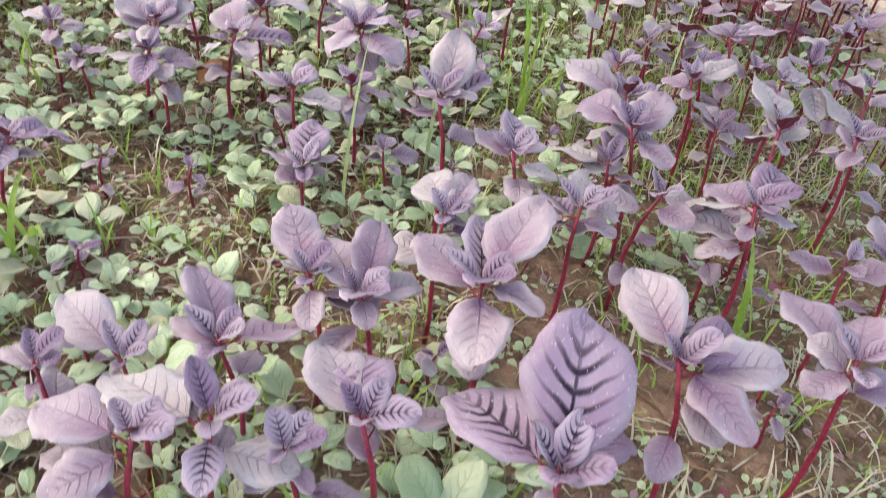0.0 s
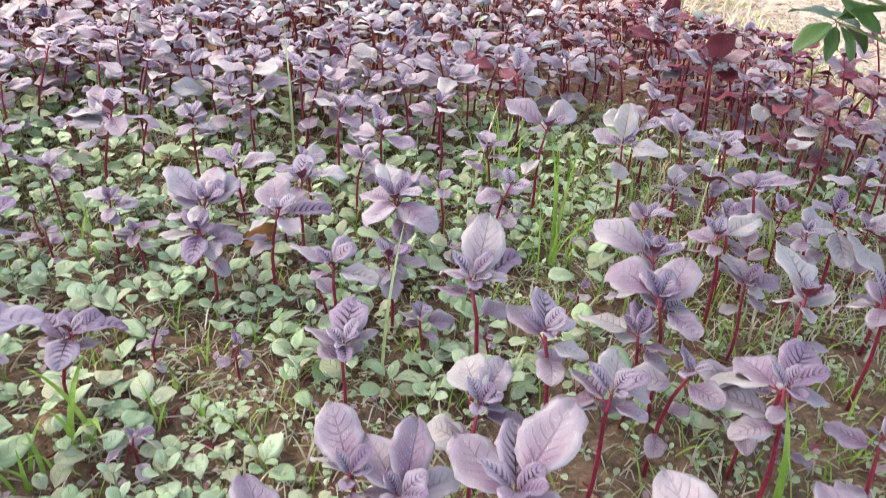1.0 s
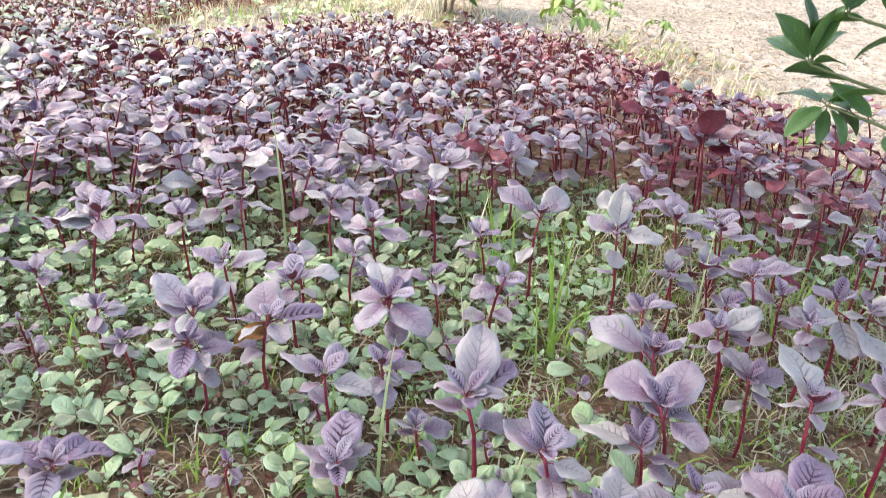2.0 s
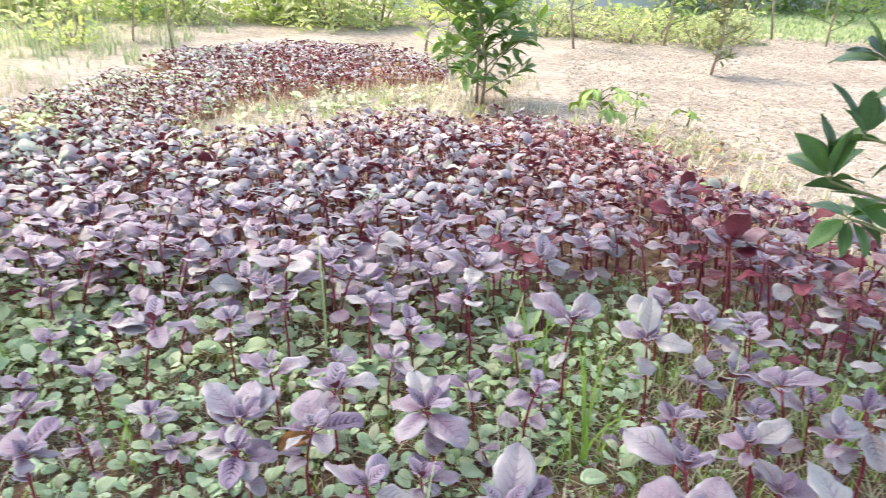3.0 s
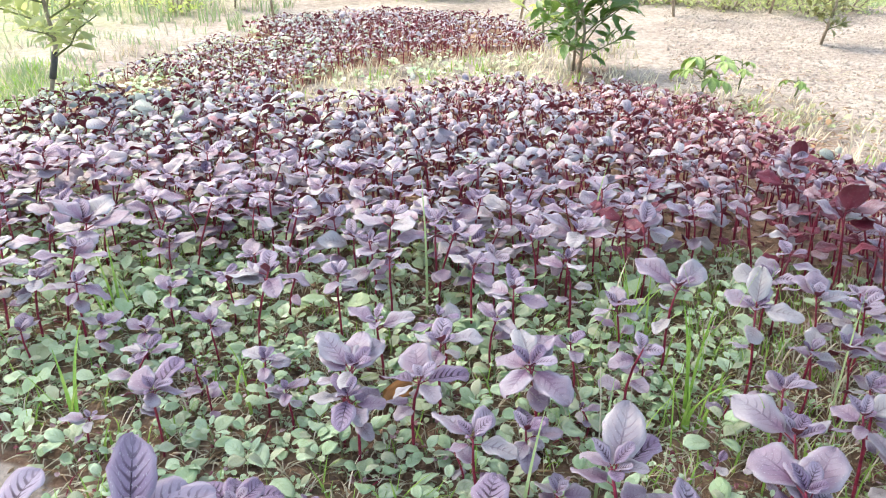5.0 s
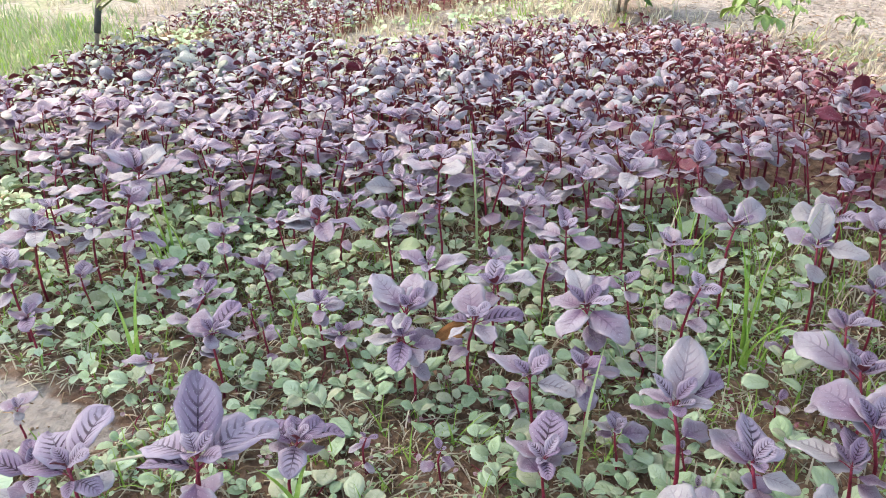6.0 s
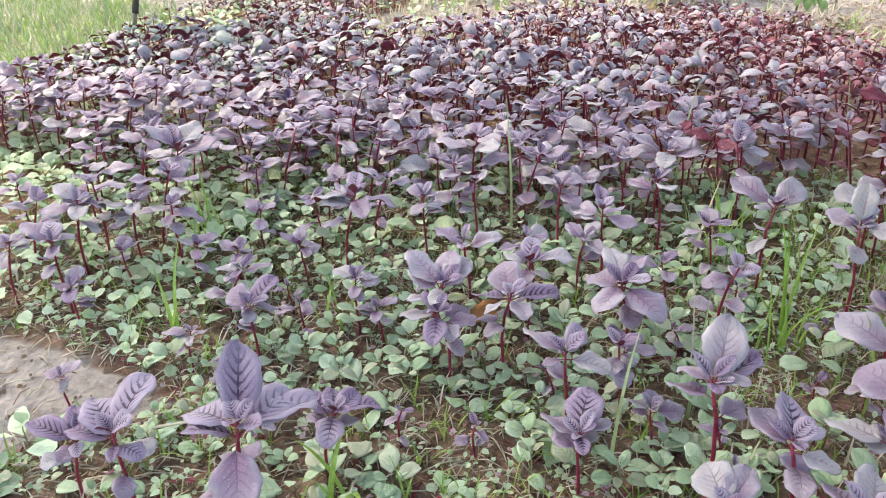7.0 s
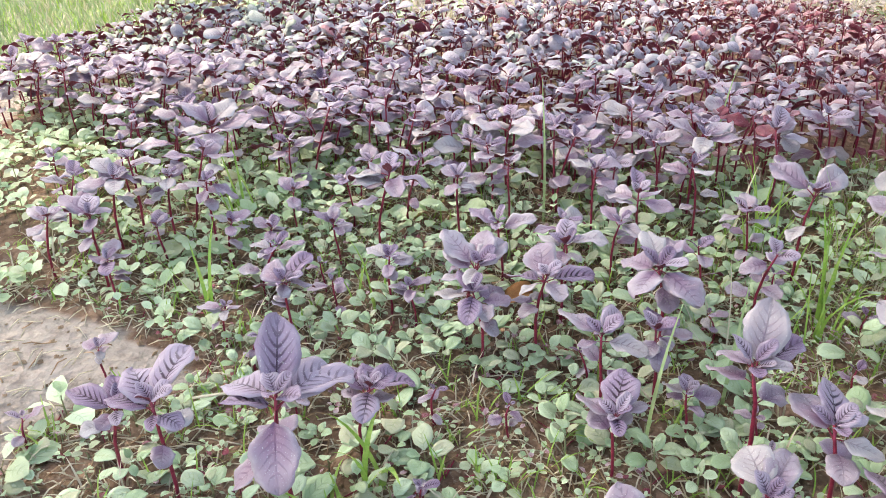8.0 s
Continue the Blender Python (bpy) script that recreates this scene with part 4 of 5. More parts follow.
pr = random.Random(19)
for i in range(18):
    x, y = pr.uniform(-0.05, 0.75), pr.uniform(0.95, 1.75)
    ob = thing("dry_grass_blade", pose(x, y, ground_height(x, y) - 0.003, 0, 0, pr.uniform(0, 360)), "thin bleached grass straw leaning between the plants", "grass", "dry grass blades")
    part("blade", piece_mesh("blade", strip(pr.uniform(0.12, 0.26), pr.uniform(0.002, 0.004), pr.uniform(0.1, 1.0), 10, pr.uniform(0.9, 1.5), seed=170 + i), [STRAW]), ob)
for i in range(16):
    x, y = pr.uniform(-0.1, 0.75), pr.uniform(1.0, 1.8)
    ob = thing("grass_stalk", pose(x, y, ground_height(x, y) - 0.003, 0, 0, pr.uniform(0, 360)), "thin green grass stalk between the red stems", "grass", "single grass stalks")
    part("blade", piece_mesh("blade", strip(pr.uniform(0.10, 0.24), pr.uniform(0.002, 0.004), pr.uniform(0.1, 0.8), 10, pr.uniform(1.2, 1.55), seed=190 + i), [GRASS]), ob)

# a dead leaf on the soil and a straw caught on the large left plant
dead = thing("dead_leaf", pose(-0.37, 1.10, ground_height(-0.37, 1.10) + 0.012, 20, -25, 40), "curled orange-brown dead leaf lying on the soil", "leaf")
part("blade", piece_mesh("blade", blade(width=0.6, rows=8, cols=4, rise=0.1, arch=1.6, fold=0.6, stalk=0.2, seed=5), [DEAD, DEAD, DEAD]), dead, Matrix.Scale(0.07, 4))
straw = thing("straw", pose(-0.615, 0.575, 0.178, 0, 4, 22), "pale dry straw caught on the purple leaves", "straw")
part("stalk", piece_mesh("stalk", tube([(0, 0, 0), (0.06, 0.004, 0.008), (0.115, 0, 0.006), (0.135, -0.012, -0.004)], [0.0018, 0.002, 0.002, 0.0012], 5), [STRAW]), straw)

# loose crumbs, bits of straw and dry stalks on the soil
lr = random.Random(33)
crumb_shape = [(1, 0, 0), (-0.9, 0.1, 0), (0.1, 1, 0.1), (0, -0.95, 0), (0.1, 0, 0.8), (0, 0, -0.6)]
crumb_faces = [(0, 2, 4), (2, 1, 4), (1, 3, 4), (3, 0, 4), (2, 0, 5), (1, 2, 5), (3, 1, 5), (0, 3, 5)]
crumbs, litter = Bag(), Bag()
for i in range(30000):
    if i < 2600:
        x, y, s = lr.uniform(-1.3, 0.8), lr.uniform(0.2, 1.5), lr.uniform(0.002, 0.008)
    else:
        y = lr.uniform(1.6, 7.0)
        x, s = lr.uniform(0.2, 3.4), lr.uniform(0.003, 0.008) * (1.8 if lr.random() < 0.12 else 1.0)
        if inside(x, y, BED):
            continue
    v = np.array(crumb_shape) * [[lr.uniform(0.6, 1.3), lr.uniform(0.6, 1.3), lr.uniform(0.5, 1.0)]] * s
    crumbs.add((v + [[x, y, ground_height(x, y) + 0.2 * s]], crumb_faces, [0 if i < 2600 else 1] * 8, np.zeros((6, 2))))
tagged(new("soil_crumbs", crumbs.mesh("soil_crumbs", [CLOD, PALE_CLOD], False)), "loose crumbs and small clods of dry soil", "soil", kind="stuff")
for i in range(11000):
    if i < 9000:
        x, y = lr.uniform(-1.3, 0.8), lr.uniform(0.3, 1.6)
    else:
        x, y = lr.uniform(-2.4, 1.5), lr.uniform(2.2, 4.4)
        if inside(x, y, BED) and not inside(x, y, BARE):
            continue
    if inside(x, y, SAND) and lr.random() < 0.8 or x > 0.05 and y < 1.1 and lr.random() < 0.6:
        continue
    z = ground_height(x, y) + 0.004
    l, a = lr.uniform(0.015, 0.06), lr.uniform(0, 6.3)
    up = lr.uniform(-0.002, 0.012)
    litter.add(tube([(x, y, z), (x + l * math.cos(a) * 0.5, y + l * math.sin(a) * 0.5, z + up), (x + l * math.cos(a), y + l * math.sin(a), z)], [0.0012, 0.0014, 0.0008], 3, 2 if lr.random() < 0.05 and inside(x, y, BED) and not inside(x, y, SAND) else lr.choice((0, 0, 1))))
tagged(new("straw_litter", litter.mesh("straw_litter", [STRAW, BROWN, STEM])), "bits of dry straw scattered on the soil", "straw", kind="stuff")

undergrowth = Bag()
for i in range(2100):
    x, y = (lr.uniform(-1.5, 0.9), lr.uniform(0.25, 1.8)) if i < 1500 else (lr.uniform(0.2, 0.95), lr.uniform(1.05, 1.95))
    if not inside(x, y, BED) or inside(x, y, SAND):
        continue
    mat = 0 if lr.random() < (0.6 if i < 1500 else 0.4) else 1
    g = ground_height(x, y)
    for k in range(lr.randint(2, 5)):
        undergrowth.add(strip(lr.uniform(0.02, 0.075), lr.uniform(0.0015, 0.004), lr.uniform(0.3, 1.8), 4, lr.uniform(0.8, 1.5), mat, 900 + i), pose(x + lr.uniform(-0.015, 0.015), y + lr.uniform(-0.015, 0.015), g - 0.002, 0, 0, lr.uniform(0, 360)))
for i in range(2600):
    x, y = lr.uniform(-1.3, 0.8), lr.uniform(0.3, 1.6)
    if not inside(x, y, BED) or inside(x, y, SAND):
        continue
    g, turn = ground_height(x, y), lr.uniform(0, 360)
    up = lr.uniform(0.006, 0.02)
    undergrowth.add(tube([(x, y, g - 0.002), (x + 0.002, y, g + up)], [0.0008, 0.0006], 3, 2, False))
    for k in range(lr.randint(2, 4)):
        undergrowth.add(lr.choice(WEED_LOW), pose(x + 0.002, y, g + up, lr.uniform(-20, 20), lr.uniform(-25, 15), turn + 137.5 * k) @ Matrix.Scale(lr.uniform(0.007, 0.014), 4), {0: 2 if lr.random() < 0.8 else 3, 1: 2, 2: 2})
tagged(new("fine_grass", undergrowth.mesh("fine_grass", [GRASS, STRAW, FIELD_WEED, FIELD_ROSY])), "fine short grass and tiny seedlings between the weeds", "grass", kind="stuff")

dry_grass = Bag()
for i in range(5200):
    x, y = lr.uniform(-4.6, 1.6), lr.uniform(1.9, 6.3)
    in_bare = inside(x, y, BARE)
    out = not inside(x, y, BED)
    e = edge_distance(x, y, BED)
    if not (in_bare or (out and (x < -2.3 and lr.random() < 0.4 or e < 0.5 and lr.random() < 0.5 and x > -0.7))):
        continue
    mat = (2 if x < -2.2 else 1) if lr.random() < (0.55 if x < -2.2 else 0.1) else 0
    for k in range(lr.randint(3, 7)):
        dry_grass.add(strip(lr.uniform(0.03, 0.09), 0.006, lr.uniform(0.4, 1.6), 3, lr.uniform(0.9, 1.5), mat, i), pose(x + lr.uniform(-0.03, 0.03), y + lr.uniform(-0.03, 0.03), 0, 0, 0, lr.uniform(0, 360)))
for i in range(3000):
    x, y = lr.uniform(-4.2, -2.2), lr.uniform(1.5, 3.3)
    if inside(x, y, BED) or noise.noise(Vector((x * 1.6, y * 1.6, 12))) < -0.25:
        continue
    for k in range(4):
        dry_grass.add(strip(lr.uniform(0.03, 0.08), 0.005, lr.uniform(0.4, 1.4), 3, lr.uniform(1.0, 1.5), lr.choice((2, 2, 2, 1, 0)), i), pose(x + lr.uniform(-0.04, 0.04), y + lr.uniform(-0.04, 0.04), 0, 0, 0, lr.uniform(0, 360)))
for i in range(2600):
    x, y = lr.uniform(0.9, 5.0), lr.uniform(6.9, 9.5)
    for k in range(4):
        dry_grass.add(strip(lr.uniform(0.02, 0.05), 0.008, lr.uniform(0.4, 1.4), 2, 1.2, 2, i), pose(x + lr.uniform(-0.04, 0.04), y + lr.uniform(-0.04, 0.04), 0, 0, 0, lr.uniform(0, 360)))
for i in range(330):
    x, y = lr.uniform(0.45, 2.0), lr.uniform(1.9, 4.0)
    e = edge_distance(x, y, BED)
    if inside(x, y, BED) or lr.random() > 1.1 - 1.6 * e or noise.noise(Vector((x * 2.5, y * 2.5, 6))) < -0.05:
        continue
    g = ground_height(x, y)
    for k in range(lr.randint(4, 9)):
        l = lr.uniform(0.015, 0.034)
        dry_grass.add(lr.choice(WEED_LOW), pose(x + lr.uniform(-0.03, 0.03), y + lr.uniform(-0.03, 0.03), g + lr.uniform(0, 0.03), lr.uniform(-20, 20), lr.uniform(-40, 10), lr.uniform(0, 360)) @ Matrix.Scale(l, 4), {0: lr.choice((2, 5, 5, 4)), 1: 5, 2: 1})
for i in range(1500):
    x, y = lr.uniform(0.2, 2.2), lr.uniform(1.9, 5.0)
    if inside(x, y, BED) or lr.random() > 1.0 - 1.0 * edge_distance(x, y, BED):
        continue
    z, l, a = ground_height(x, y) + 0.004, lr.uniform(0.02, 0.07), lr.uniform(0, 6.3)
    dry_grass.add(tube([(x, y, z), (x + 0.5 * l * math.cos(a), y + 0.5 * l * math.sin(a), z + lr.uniform(0, 0.02)), (x + l * math.cos(a), y + l * math.sin(a), z)], [0.0018, 0.002, 0.001], 3, 4))
tagged(new("rough_grass", dry_grass.mesh("rough_grass", [STRAW, GRASS, LAWN, FIELD_WEED, BROWN, DUSTY])), "thin rough grass, part green and part bleached", "grass", kind="stuff")

# ---------------------------------------------------------------- saplings, shrubs and distance
FAR_LEAF = [blade(width=w, rows=4, cols=2, rise=0.2, arch=ar, fold=0.3, wave=0.02, stalk=0.15, seed=s, stalk_sides=3, belly=0.9, blunt=0.8, double=False) for w, ar, s in ((0.40, 0.5, 81), (0.46, 0.8, 82), (0.36, 0.3, 83))]
NEAR_LEAF = [blade(width=w, rows=10, cols=6, rise=0.15, arch=ar, fold=0.28, wave=0.012, stalk=0.14, seed=s, belly=0.9, blunt=0.8, thick=0.006) for w, ar, s in ((0.46, 0.35, 91), (0.52, 0.6, 92), (0.42, 0.2, 93))]


def limb(r, p, q, radius, sag=0.0):
    p, q = Vector(p), Vector(q)
    j = (q - p).length * 0.08
    pts = [p.lerp(q, s) + Vector((r.uniform(-j, j), r.uniform(-j, j), sag * math.sin(3.14 * s))) * (0 if s in (0.0, 1.0) else 1) for s in (0.0, 0.33, 0.66, 1.0)]
    return pts, tube(pts, [radius, radius * 0.85, radius * 0.7, radius * 0.45], 6)


def sapling(name, x, y, height, spread, leaf, per_limb, limbs, seed, label, mat=CITRUS, clear=0.3, stake=False, band=False, category="tree"):
    """A young tree: a trunk, limbs and a loose crown of single leaves."""
    r = random.Random(seed)
    ob = thing(name, pose(x, y, ground_height(x, y) - 0.01), label, category)
    top = (r.uniform(-0.08, 0.08) * height, r.uniform(-0.08, 0.08) * height, height)
    rad = 0.005 + 0.006 * height
    pts, tr = limb(r, (0, 0, 0), top, rad)
    part("trunk", piece_mesh("trunk", tr, [BARK]), ob)
    crown = Bag()
    for i in range(limbs):
        s = clear + (1 - clear) * (i + 0.5) / limbs
        k = min(2, int(s * 3))
        p = Vector(pts[k]).lerp(Vector(pts[k + 1]), s * 3 - k)
        a = i * 2.4 + r.uniform(-0.4, 0.4)
        reach = spread * (0.55 + 0.6 * math.sin(3.14 * min(1, 0.25 + 0.7 * s))) * r.uniform(0.7, 1.1)
        q = p + Vector((math.cos(a) * reach, math.sin(a) * reach, reach * r.uniform(0.3, 0.9)))
        bp, bt = limb(r, p, q, rad * 0.42)
        part("branch", piece_mesh("branch", bt, [TWIG]), ob)
        for n in range(per_limb):
            u = 0.25 + 0.75 * (n + r.random()) / per_limb
            k = min(2, int(u * 3))
            c = Vector(bp[k]).lerp(Vector(bp[k + 1]), min(1.0, u * 3 - k))
            l = leaf * r.uniform(0.65, 1.1)
            crown.add(r.choice(FAR_LEAF), Matrix.Translation(c) @ pose(0, 0, 0, r.uniform(-40, 40), r.uniform(-55, 35), r.uniform(0, 360)) @ Matrix.Scale(l, 4), {0: 0, 1: 0, 2: 1})
    for n in range(per_limb):
        crown.add(r.choice(FAR_LEAF), Matrix.Translation(top) @ pose(0, 0, -0.04 * n / per_limb, r.uniform(-30, 30), r.uniform(-70, -10), r.uniform(0, 360)) @ Matrix.Scale(leaf * r.uniform(0.6, 1), 4), {0: 0, 1: 0, 2: 1})
    part("crown", crown.mesh("crown", [mat, TWIG]), ob)
    if stake:
        part("stake", piece_mesh("stake", tube([(-0.03, 0.02, 0), (-0.028, 0.02, height * 1.15)], [0.007, 0.006], 6), [BARK]), ob)
    if band:
        part("band", piece_mesh("band", tube([Vector(pts[0]).lerp(Vector(pts[1]), 0.55), Vector(pts[0]).lerp(Vector(pts[1]), 0.9)], [rad * 1.25, rad * 1.2], 8), [BAND]), ob, None, "dark strip wrapped round the trunk")
    return ob


sapling("citrus_sapling", -0.24, 4.00, 0.62, 0.26, 0.105, 20, 22, 201, "staked citrus sapling with dense dark green leaves", stake=True, clear=0.08)
sapling("citrus_sapling", -2.16, 2.56, 0.85, 0.26, 0.085, 24, 22, 202, "thin citrus sapling with a dark band on its trunk", PALE_BUSH, 0.26, band=True)
sapling("young_tree", 1.09, 5.15, 0.74, 0.10, 0.065, 20, 20, 256, "slender young tree with dusty olive leaves on dry soil", DUSTY, 0.10)
sapling("young_tree", -2.25, 4.85, 0.75, 0.22, 0.08, 10, 9, 204, "slender young tree with a bare lower trunk", BUSH, 0.25)
sapling("young_tree", -2.75, 5.30, 0.55, 0.2, 0.06, 20, 12, 205, "small dark bushy young tree beside the path", CITRUS, 0.15)
sapling("young_tree", -0.75, 5.50, 0.75, 0.2, 0.08, 14, 12, 206, "leafy young tree at the end of the bed", BUSH, 0.2)
sapling("young_tree", -0.50, 4.75, 0.42, 0.2, 0.08, 10, 9, 207, "low bright green young tree beside the bed", BUSH, 0.15)
sapling("young_tree", 0.27, 5.95, 0.9, 0.17, 0.07, 12, 12, 208, "thin young tree with a bare straight trunk", PALE_BUSH, 0.28)
sapling("young_tree", 0.95, 6.30, 0.8, 0.22, 0.07, 18, 14, 209, "thin leaning young tree among weeds", BUSH, 0.16)
sapling("young_tree", 1.90, 6.95, 0.9, 0.14, 0.06, 5, 7, 210, "thin bare young tree on the green grass", BUSH, 0.6)
sapling("young_tree", 2.25, 6.70, 0.8, 0.2, 0.07, 14, 12, 211, "small leafy tree at the edge of the grass", CITRUS, 0.12)
sapling("young_tree", 2.75, 8.4, 0.9, 0.3, 0.08, 16, 12, 212, "dark leafy young tree in front of the wall", CITRUS, 0.2)


def shrub(x, y, height, width, leaf, count, mat, seed, label):
    r = random.Random(seed)
    ob = thing("shrub", pose(x, y, -0.02), label, "shrub", "shrubs along the far edge")
    crown = Bag()
    for i in range(6):
        a, reach = i * 1.05 + r.uniform(-0.3, 0.3), width * r.uniform(0.2, 0.5)
        _, t = limb(r, (0.04 * math.cos(a), 0.04 * math.sin(a), 0), (reach * math.cos(a), reach * math.sin(a), height * r.uniform(0.6, 1.0)), 0.008)
        part("stem", piece_mesh("stem", t, [BARK]), ob)
    for i in range(count):
        a, d, z = r.uniform(0, 6.28), math.sqrt(r.random()), r.random() ** 1.3
        edge = 0.75 + 0.35 * noise.noise(Vector((x + 2 * math.cos(a), y + 2 * math.sin(a), 3 * z)))
        d *= width * 0.62 * edge * (1.05 - 0.55 * z * z)
        crown.add(r.choice(FAR_LEAF), pose(d * math.cos(a), d * math.sin(a), 0.03 + height * 1.05 * z * edge, r.uniform(-40, 40), r.uniform(-50, 40), r.uniform(0, 360)) @ Matrix.Scale(leaf * r.uniform(0.6, 1.2), 4), {0: 0, 1: 0, 2: 1})
    part("crown", crown.mesh("crown", [mat, TWIG]), ob)


for i in range(11):
    x = -4.9 + 0.36 * i
    shrub(x + rng.uniform(-0.08, 0.08), 6.25 + 0.25 * math.sin(i * 1.9) + 0.05 * i, rng.uniform(0.7, 1.0), 0.9, rng.uniform(0.05, 0.075), 1300, BUSH if i % 3 else PALE_BUSH, 300 + i, "leafy yellow-green shrub at the edge of the garden")
for i in range(7):
    shrub(-0.95 + 0.42 * i, 7.35 + 0.2 * math.sin(i * 2.2), rng.uniform(0.14, 0.26), 0.6, 0.06, 220, (PALE_BUSH, BUSH, CITRUS)[i % 3], 330 + i, "loose green shrub in front of the wall")
for i in range(6):
    shrub(0.05 + 0.3 * i, 6.55 + 0.15 * math.sin(i * 2.7), rng.uniform(0.22, 0.34), 0.5, 0.06, 260, PALE_BUSH, 350 + i, "low pale green bushy weed on dry soil")
for i in range(5):
    shrub(-3.0 - 0.35 * i, 5.0 + 0.2 * math.sin(i * 2.0), rng.uniform(0.2, 0.4), 0.45, 0.06, 150, PALE_BUSH if i % 2 else BUSH, 360 + i, "low pale green weed clump beside the path")
for i in range(7):
    shrub(1.6 + 0.6 * i, 8.75 + 0.23 * i + 0.1 * math.sin(i * 2.0), rng.uniform(0.5, 0.9), 0.8, 0.09, 300, BUSH if i % 2 else CITRUS, 370 + i, "dark green shrub at the foot of the wall")

for i in range(18):
    x, y = -4.8 + 0.09 * i + rng.uniform(-0.05, 0.05), 5.75 + rng.uniform(-0.15, 0.2)
    ob = thing("garden_cane", pose(x, y, -0.02, rng.uniform(-6, 6), rng.uniform(-6, 6), 0), "pale dry upright cane stuck in the ground", "cane", "garden canes")
    part("stalk", piece_mesh("stalk", tube([(0, 0, 0), (0.006, 0, 0.45), (0, 0.005, 0.9), (0.01, 0, 1.3)], [0.008, 0.0075, 0.007, 0.006], 6), [CANE]), ob)


def box_mesh(name, x0, x1, y0, y1, z0, z1, mat):
    bm = bmesh.new()
    bmesh.ops.create_cube(bm, size=1.0, matrix=Matrix.LocRotScale(((x0 + x1) / 2, (y0 + y1) / 2, (z0 + z1) / 2), None, (x1 - x0, y1 - y0, z1 - z0)))
    bmesh.ops.bevel(bm, geom=bm.edges[:], offset=0.012, segments=2, affect="EDGES")
    me = bpy.data.meshes.new(name)
    bm.to_mesh(me)
    bm.free()
    me.materials.append(mat)
    return me


wall = new("wall_back", box_mesh("wall_back", -3.0, 7.0, -0.1, 0.1, -0.05, 2.2, PLASTER))
wall.matrix_basis = pose(1.3, 9.1, 0, 0, 0, 21)
tagged(wall, "grey weathered plaster boundary wall", "wall", kind="structure")

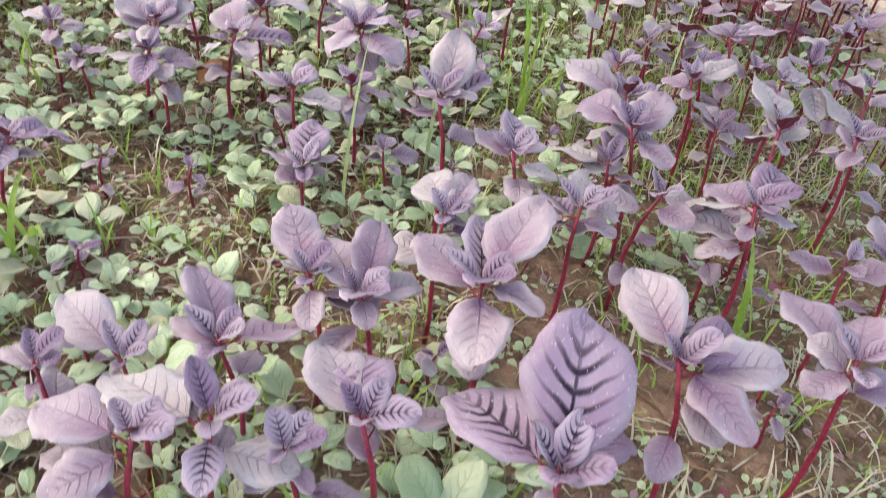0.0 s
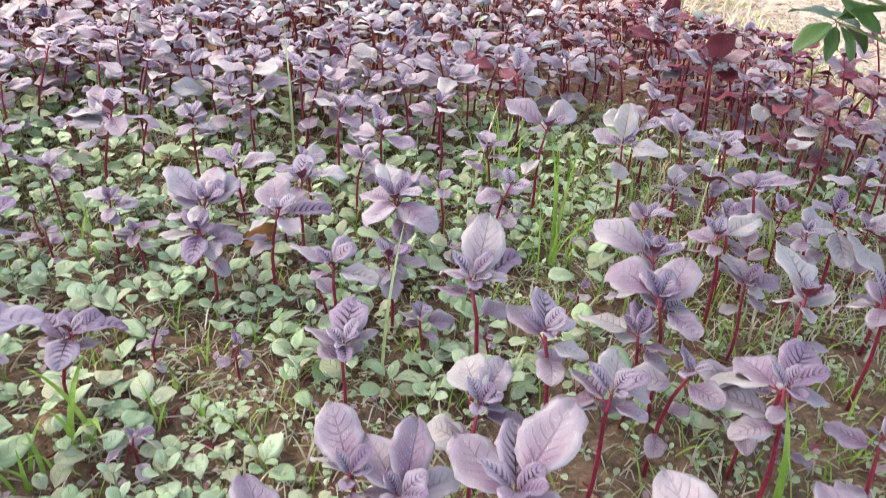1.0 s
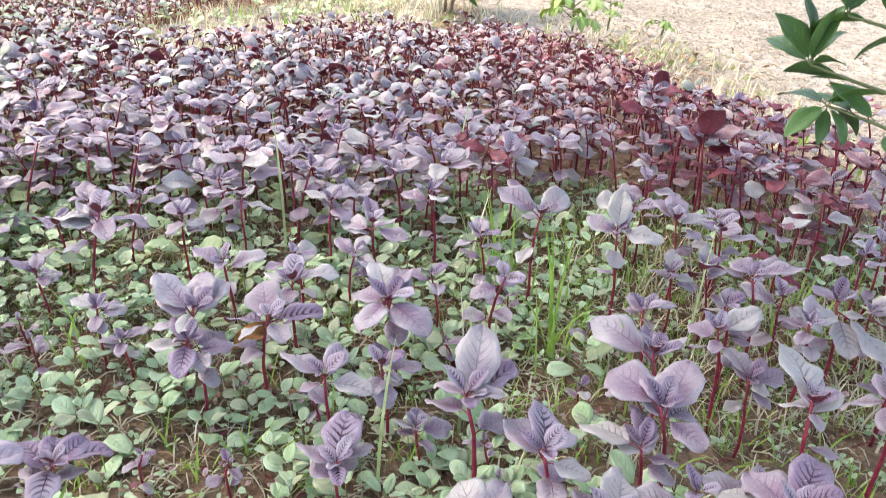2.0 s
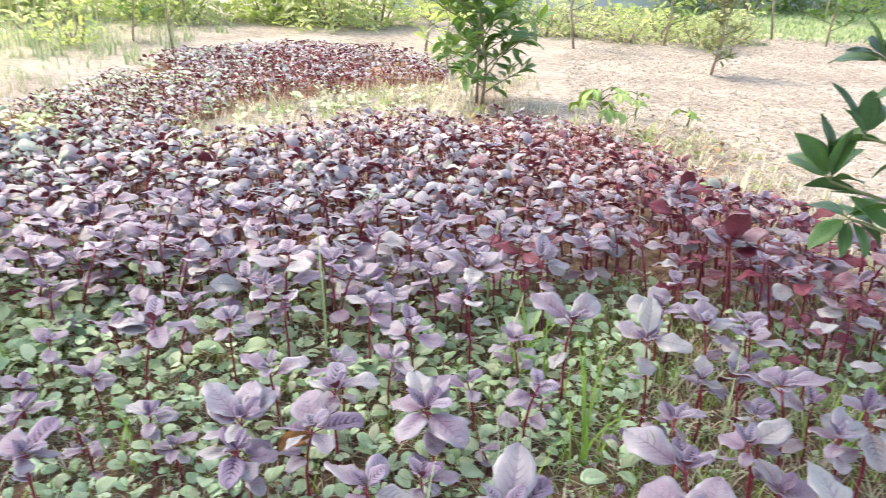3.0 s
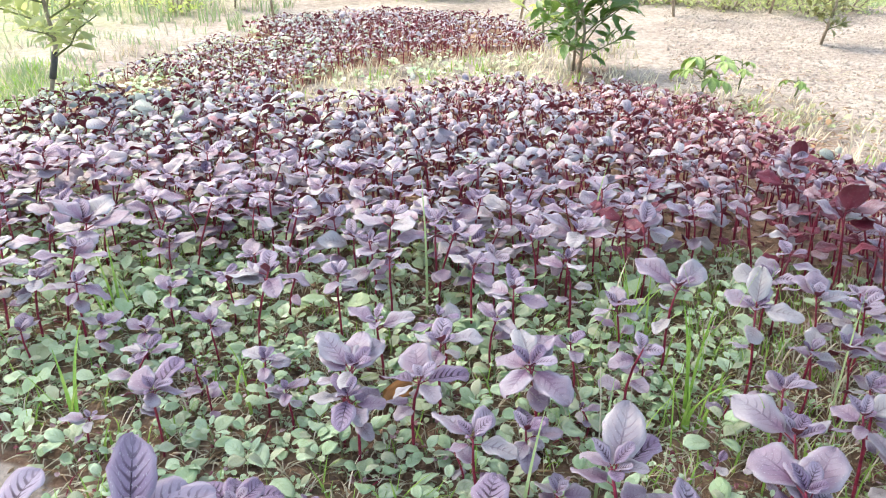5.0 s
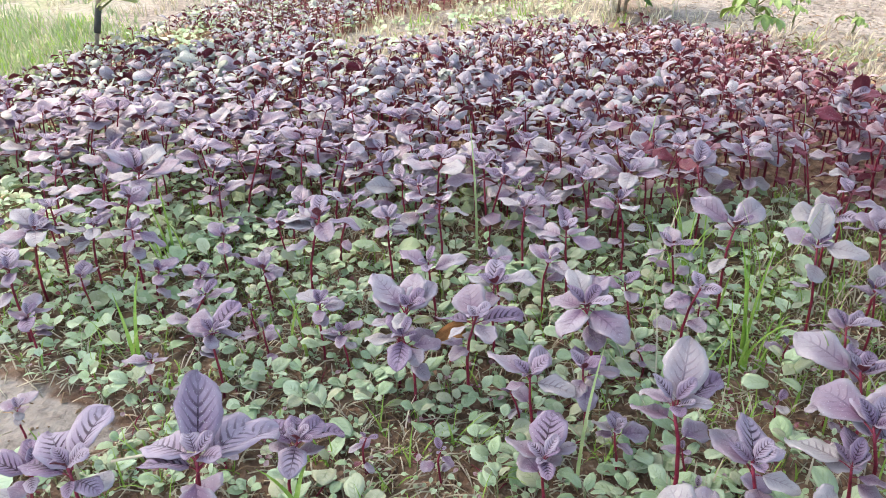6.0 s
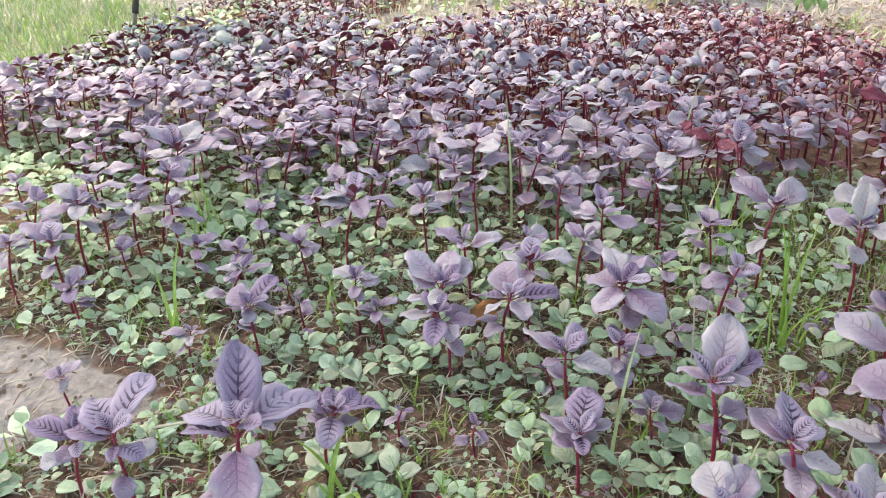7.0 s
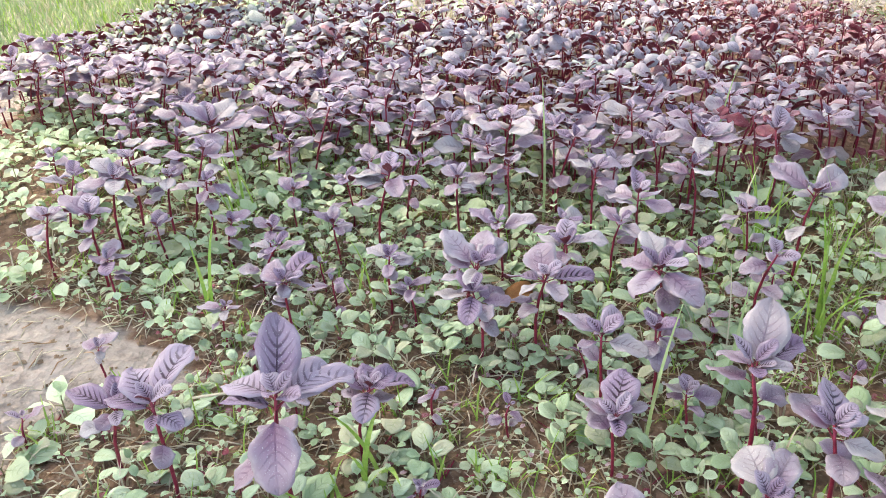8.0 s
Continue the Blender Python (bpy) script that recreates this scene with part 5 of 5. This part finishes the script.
# ---------------------------------------------------------------- the citrus tree that leans in from the side
def leaning_citrus():
    r = random.Random(77)
    ob = thing("citrus_tree", pose(0.86, 1.34, -0.01), "young citrus tree with large dark green leaves leaning over the bed", "tree")
    trunk = [(0, 0, 0), (-0.03, 0.0, 0.22), (-0.08, -0.01, 0.40), (-0.15, 0.0, 0.58), (-0.19, 0.02, 0.74), (-0.22, 0.02, 0.92)]
    part("trunk", piece_mesh("trunk", tube(trunk, [0.016, 0.014, 0.012, 0.010, 0.008, 0.005], 9), [BARK]), ob)
    shapes = [piece_mesh("leaf", p, [CITRUS_NEAR, CITRUS_NEAR, TWIG]) for p in NEAR_LEAF]

    def bear(p, q, leaves, more):
        """A branch from p to q with the leaves at its tip, (turn, pitch, length), and some more along it."""
        pts, t = limb(r, p, q, 0.0045, 0.008)
        branch = part("branch", piece_mesh("branch", t, [TWIG]), ob)
        out = math.degrees(math.atan2(q[1] - p[1], q[0] - p[0]))
        for turn, pitch, l in leaves:
            part("leaf", r.choice(shapes), branch, Matrix.Translation(q) @ pose(0, 0, 0, r.uniform(-25, 25), pitch, turn) @ Matrix.Scale(l, 4))
        for n in range(more):
            u = 0.3 + 0.65 * n / max(1, more)
            k = min(2, int(u * 3))
            c = Vector(pts[k]).lerp(Vector(pts[k + 1]), min(1.0, u * 3 - k))
            part("leaf", r.choice(shapes), branch, Matrix.Translation(c) @ pose(0, 0, 0, r.uniform(-45, 45), r.uniform(-60, 30), out + r.choice((-1, 1)) * r.uniform(10, 85)) @ Matrix.Scale(r.uniform(0.06, 0.095), 4))

    bear((-0.05, 0, 0.42), (-0.335, 0.02, 0.505), ((129, -65, 0.10), (-51, -72, 0.083), (145, -44, 0.09), (124, -12, 0.088), (24, -63, 0.09), (38, -32, 0.08), (-60, -15, 0.06)), 4)
    bear((-0.13, 0, 0.52), (-0.306, 0.0, 0.587), ((149, -44, 0.09), (72, -43, 0.08), (60, -33, 0.075), (174, -49, 0.05)), 4)
    bear((-0.18, 0, 0.66), (-0.308, -0.02, 0.709), ((133, 9, 0.082), (95, -20, 0.065), (133, -47, 0.075), (200, -10, 0.07)), 4)
    bear((-0.04, 0, 0.36), (-0.283, 0.04, 0.435), ((131, 3, 0.082), (-160, 37, 0.077), (-109, 54, 0.065), (-68, 41, 0.067), (35, -14, 0.068), (12, 36, 0.077)), 5)
    for p, q in (((-0.10, 0, 0.45), (0.04, 0.1, 0.60)), ((-0.16, 0, 0.6), (-0.02, -0.08, 0.75)), ((-0.03, 0, 0.25), (0.16, 0.05, 0.42)),
                 ((-0.20, 0.02, 0.8), (-0.32, 0.1, 0.92))):
        bear(p, q, ((r.uniform(0, 360), -40, 0.08), (r.uniform(0, 360), -20, 0.08)), 8)
    # unseen upper crown, added above the view to darken the right of the bed
    crown = Bag()
    for i in range(9):
        a = 0.7 * i + 1.2
        q = (-0.2 + 0.6 * math.cos(a), -0.25 + 0.75 * math.sin(a), 1.35 + 0.3 * math.sin(i * 2.3))
        part("branch", piece_mesh("branch", limb(r, trunk[-1], q, 0.009)[1], [BARK]), ob)
    for i in range(3300):
        a, d = r.uniform(0, 6.28), math.sqrt(r.random())
        edge = 0.9 + 0.35 * noise.noise(Vector((2 * math.cos(a), 2 * math.sin(a), 9)))
        crown.add(r.choice(FAR_LEAF), pose(-0.2 + 0.68 * d * edge * math.cos(a), -0.25 + 0.85 * d * edge * math.sin(a), 1.38 + r.uniform(-0.32, 0.32) * math.sqrt(max(0.06, 1 - d * d)),
                                           r.uniform(-50, 50), r.uniform(-50, 50), r.uniform(0, 360)) @ Matrix.Scale(r.uniform(0.07, 0.11), 4), {0: 0, 1: 0, 2: 1})
    part("crown", crown.mesh("crown", [CITRUS, TWIG]), ob)


CITRUS_NEAR = leaf_material("citrus_leaf_near", (0.11, 0.22, 0.06), (0.05, 0.11, 0.035), (0.14, 0.22, 0.08), (0.25, 0.42, 0.05), veins=8.0, vein_width=0.07, rough=0.34, through=0.2, dark_core=0.0, line_weight=0.35)
leaning_citrus()


# ---------------------------------------------------------------- the lobed-leaved young plant at the edge of the bed
def lobed_plant(x, y, height, leaf, count, seed, label):
    r = random.Random(seed)
    ob = thing("papaya_seedling", pose(x, y, ground_height(x, y) - 0.005), label, "plant")
    part("stem", piece_mesh("stem", tube([(0, 0, 0), (0.01, 0, height * 0.5), (0, 0.01, height)], [0.005, 0.0045, 0.003], 7), [TWIG]), ob)
    for i in range(count):
        turn = i * 137.5 + r.uniform(-15, 15)
        up, l = height * (0.55 + 0.45 * i / count), leaf * r.uniform(0.75, 1.1)
        stalk = [(0, 0, 0), (0.5 * l, 0, 0.35 * l), (0.95 * l, 0, 0.4 * l)]
        leaf_ob = part("leaf", piece_mesh("leaf", tube(stalk, [0.003, 0.0026, 0.002], 5), [TWIG]), ob, pose(0, 0, up, 0, r.uniform(-5, 20), turn))
        for a, k in ((-105, 0.6), (-55, 0.85), (0, 1.0), (55, 0.85), (105, 0.6)):
            part("lobe", LOBE_MESH, leaf_ob, Matrix.Translation(stalk[-1]) @ pose(0, 0, 0, 0, 22, a) @ Matrix.Scale(l * k, 4))


LOBE = blade(width=0.5, rows=6, cols=4, rise=0.0, arch=0.7, fold=0.25, wave=0.03, stalk=0.0, seed=15, belly=0.9, blunt=0.8)
LOBE_MESH = piece_mesh("lobe", LOBE, [PAPAYA, PAPAYA, TWIG])
lobed_plant(0.30, 3.42, 0.22, 0.085, 9, 401, "bright green papaya seedling with lobed leaves beside the bed")
lobed_plant(0.50, 3.85, 0.14, 0.05, 5, 402, "small yellowish papaya seedling on dry soil")
lobed_plant(0.73, 3.75, 0.10, 0.042, 3, 403, "tiny yellowing papaya seedling on dry soil")


# ---------------------------------------------------------------- unseen broad tree, added to shade the near end of the bed
def unseen_shade_tree():
    r = random.Random(91)
    ob = thing("unseen_shade_tree", pose(-2.3, 1.15, -0.03), "unseen broad leafy tree added beside the bed to shade it", "tree")
    top = (0.2, 0.3, 2.6)
    pts, t = limb(r, (0, 0, 0), top, 0.11)
    part("trunk", piece_mesh("trunk", t, [BARK]), ob)
    crown = Bag()
    for i in range(11):
        a = i * 2.4
        q = Vector((0.25 + 1.6 * math.cos(a) * r.uniform(0.6, 1.1), 0.25 + 1.3 * math.sin(a) * r.uniform(0.6, 1.1), 3.4 + r.uniform(-0.5, 0.7)))
        _, t = limb(r, pts[2], q, 0.04, 0.1)
        part("branch", piece_mesh("branch", t, [BARK]), ob)
    for i in range(5000):
        a, d = r.uniform(0, 6.28), math.sqrt(r.random())
        edge = 1.0 + 0.22 * noise.noise(Vector((2 * math.cos(a), 2 * math.sin(a), 5)))
        x, y = 0.25 + 1.9 * d * edge * math.cos(a), 0.25 + 1.55 * d * edge * math.sin(a)
        # leaves kept denser to the right and front, where the bed needs more shade
        if r.random() > max(0.08, 0.27 + 1.0 * x) + max(0.0, min(0.6, 1.6 * (0.25 - y))) or noise.noise(Vector((x * 1.3, y * 1.3, 2))) < -0.3:
            continue
        crown.add(r.choice(FAR_LEAF), pose(x, y, 3.5 + r.uniform(-0.7, 0.7) * math.sqrt(max(0.05, 1 - d * d)), r.uniform(-50, 50), r.uniform(-50, 50), r.uniform(0, 360)) @ Matrix.Scale(r.uniform(0.13, 0.22), 4), {0: 0, 1: 0, 2: 1})
    part("crown", crown.mesh("crown", [CITRUS, TWIG]), ob)


unseen_shade_tree()
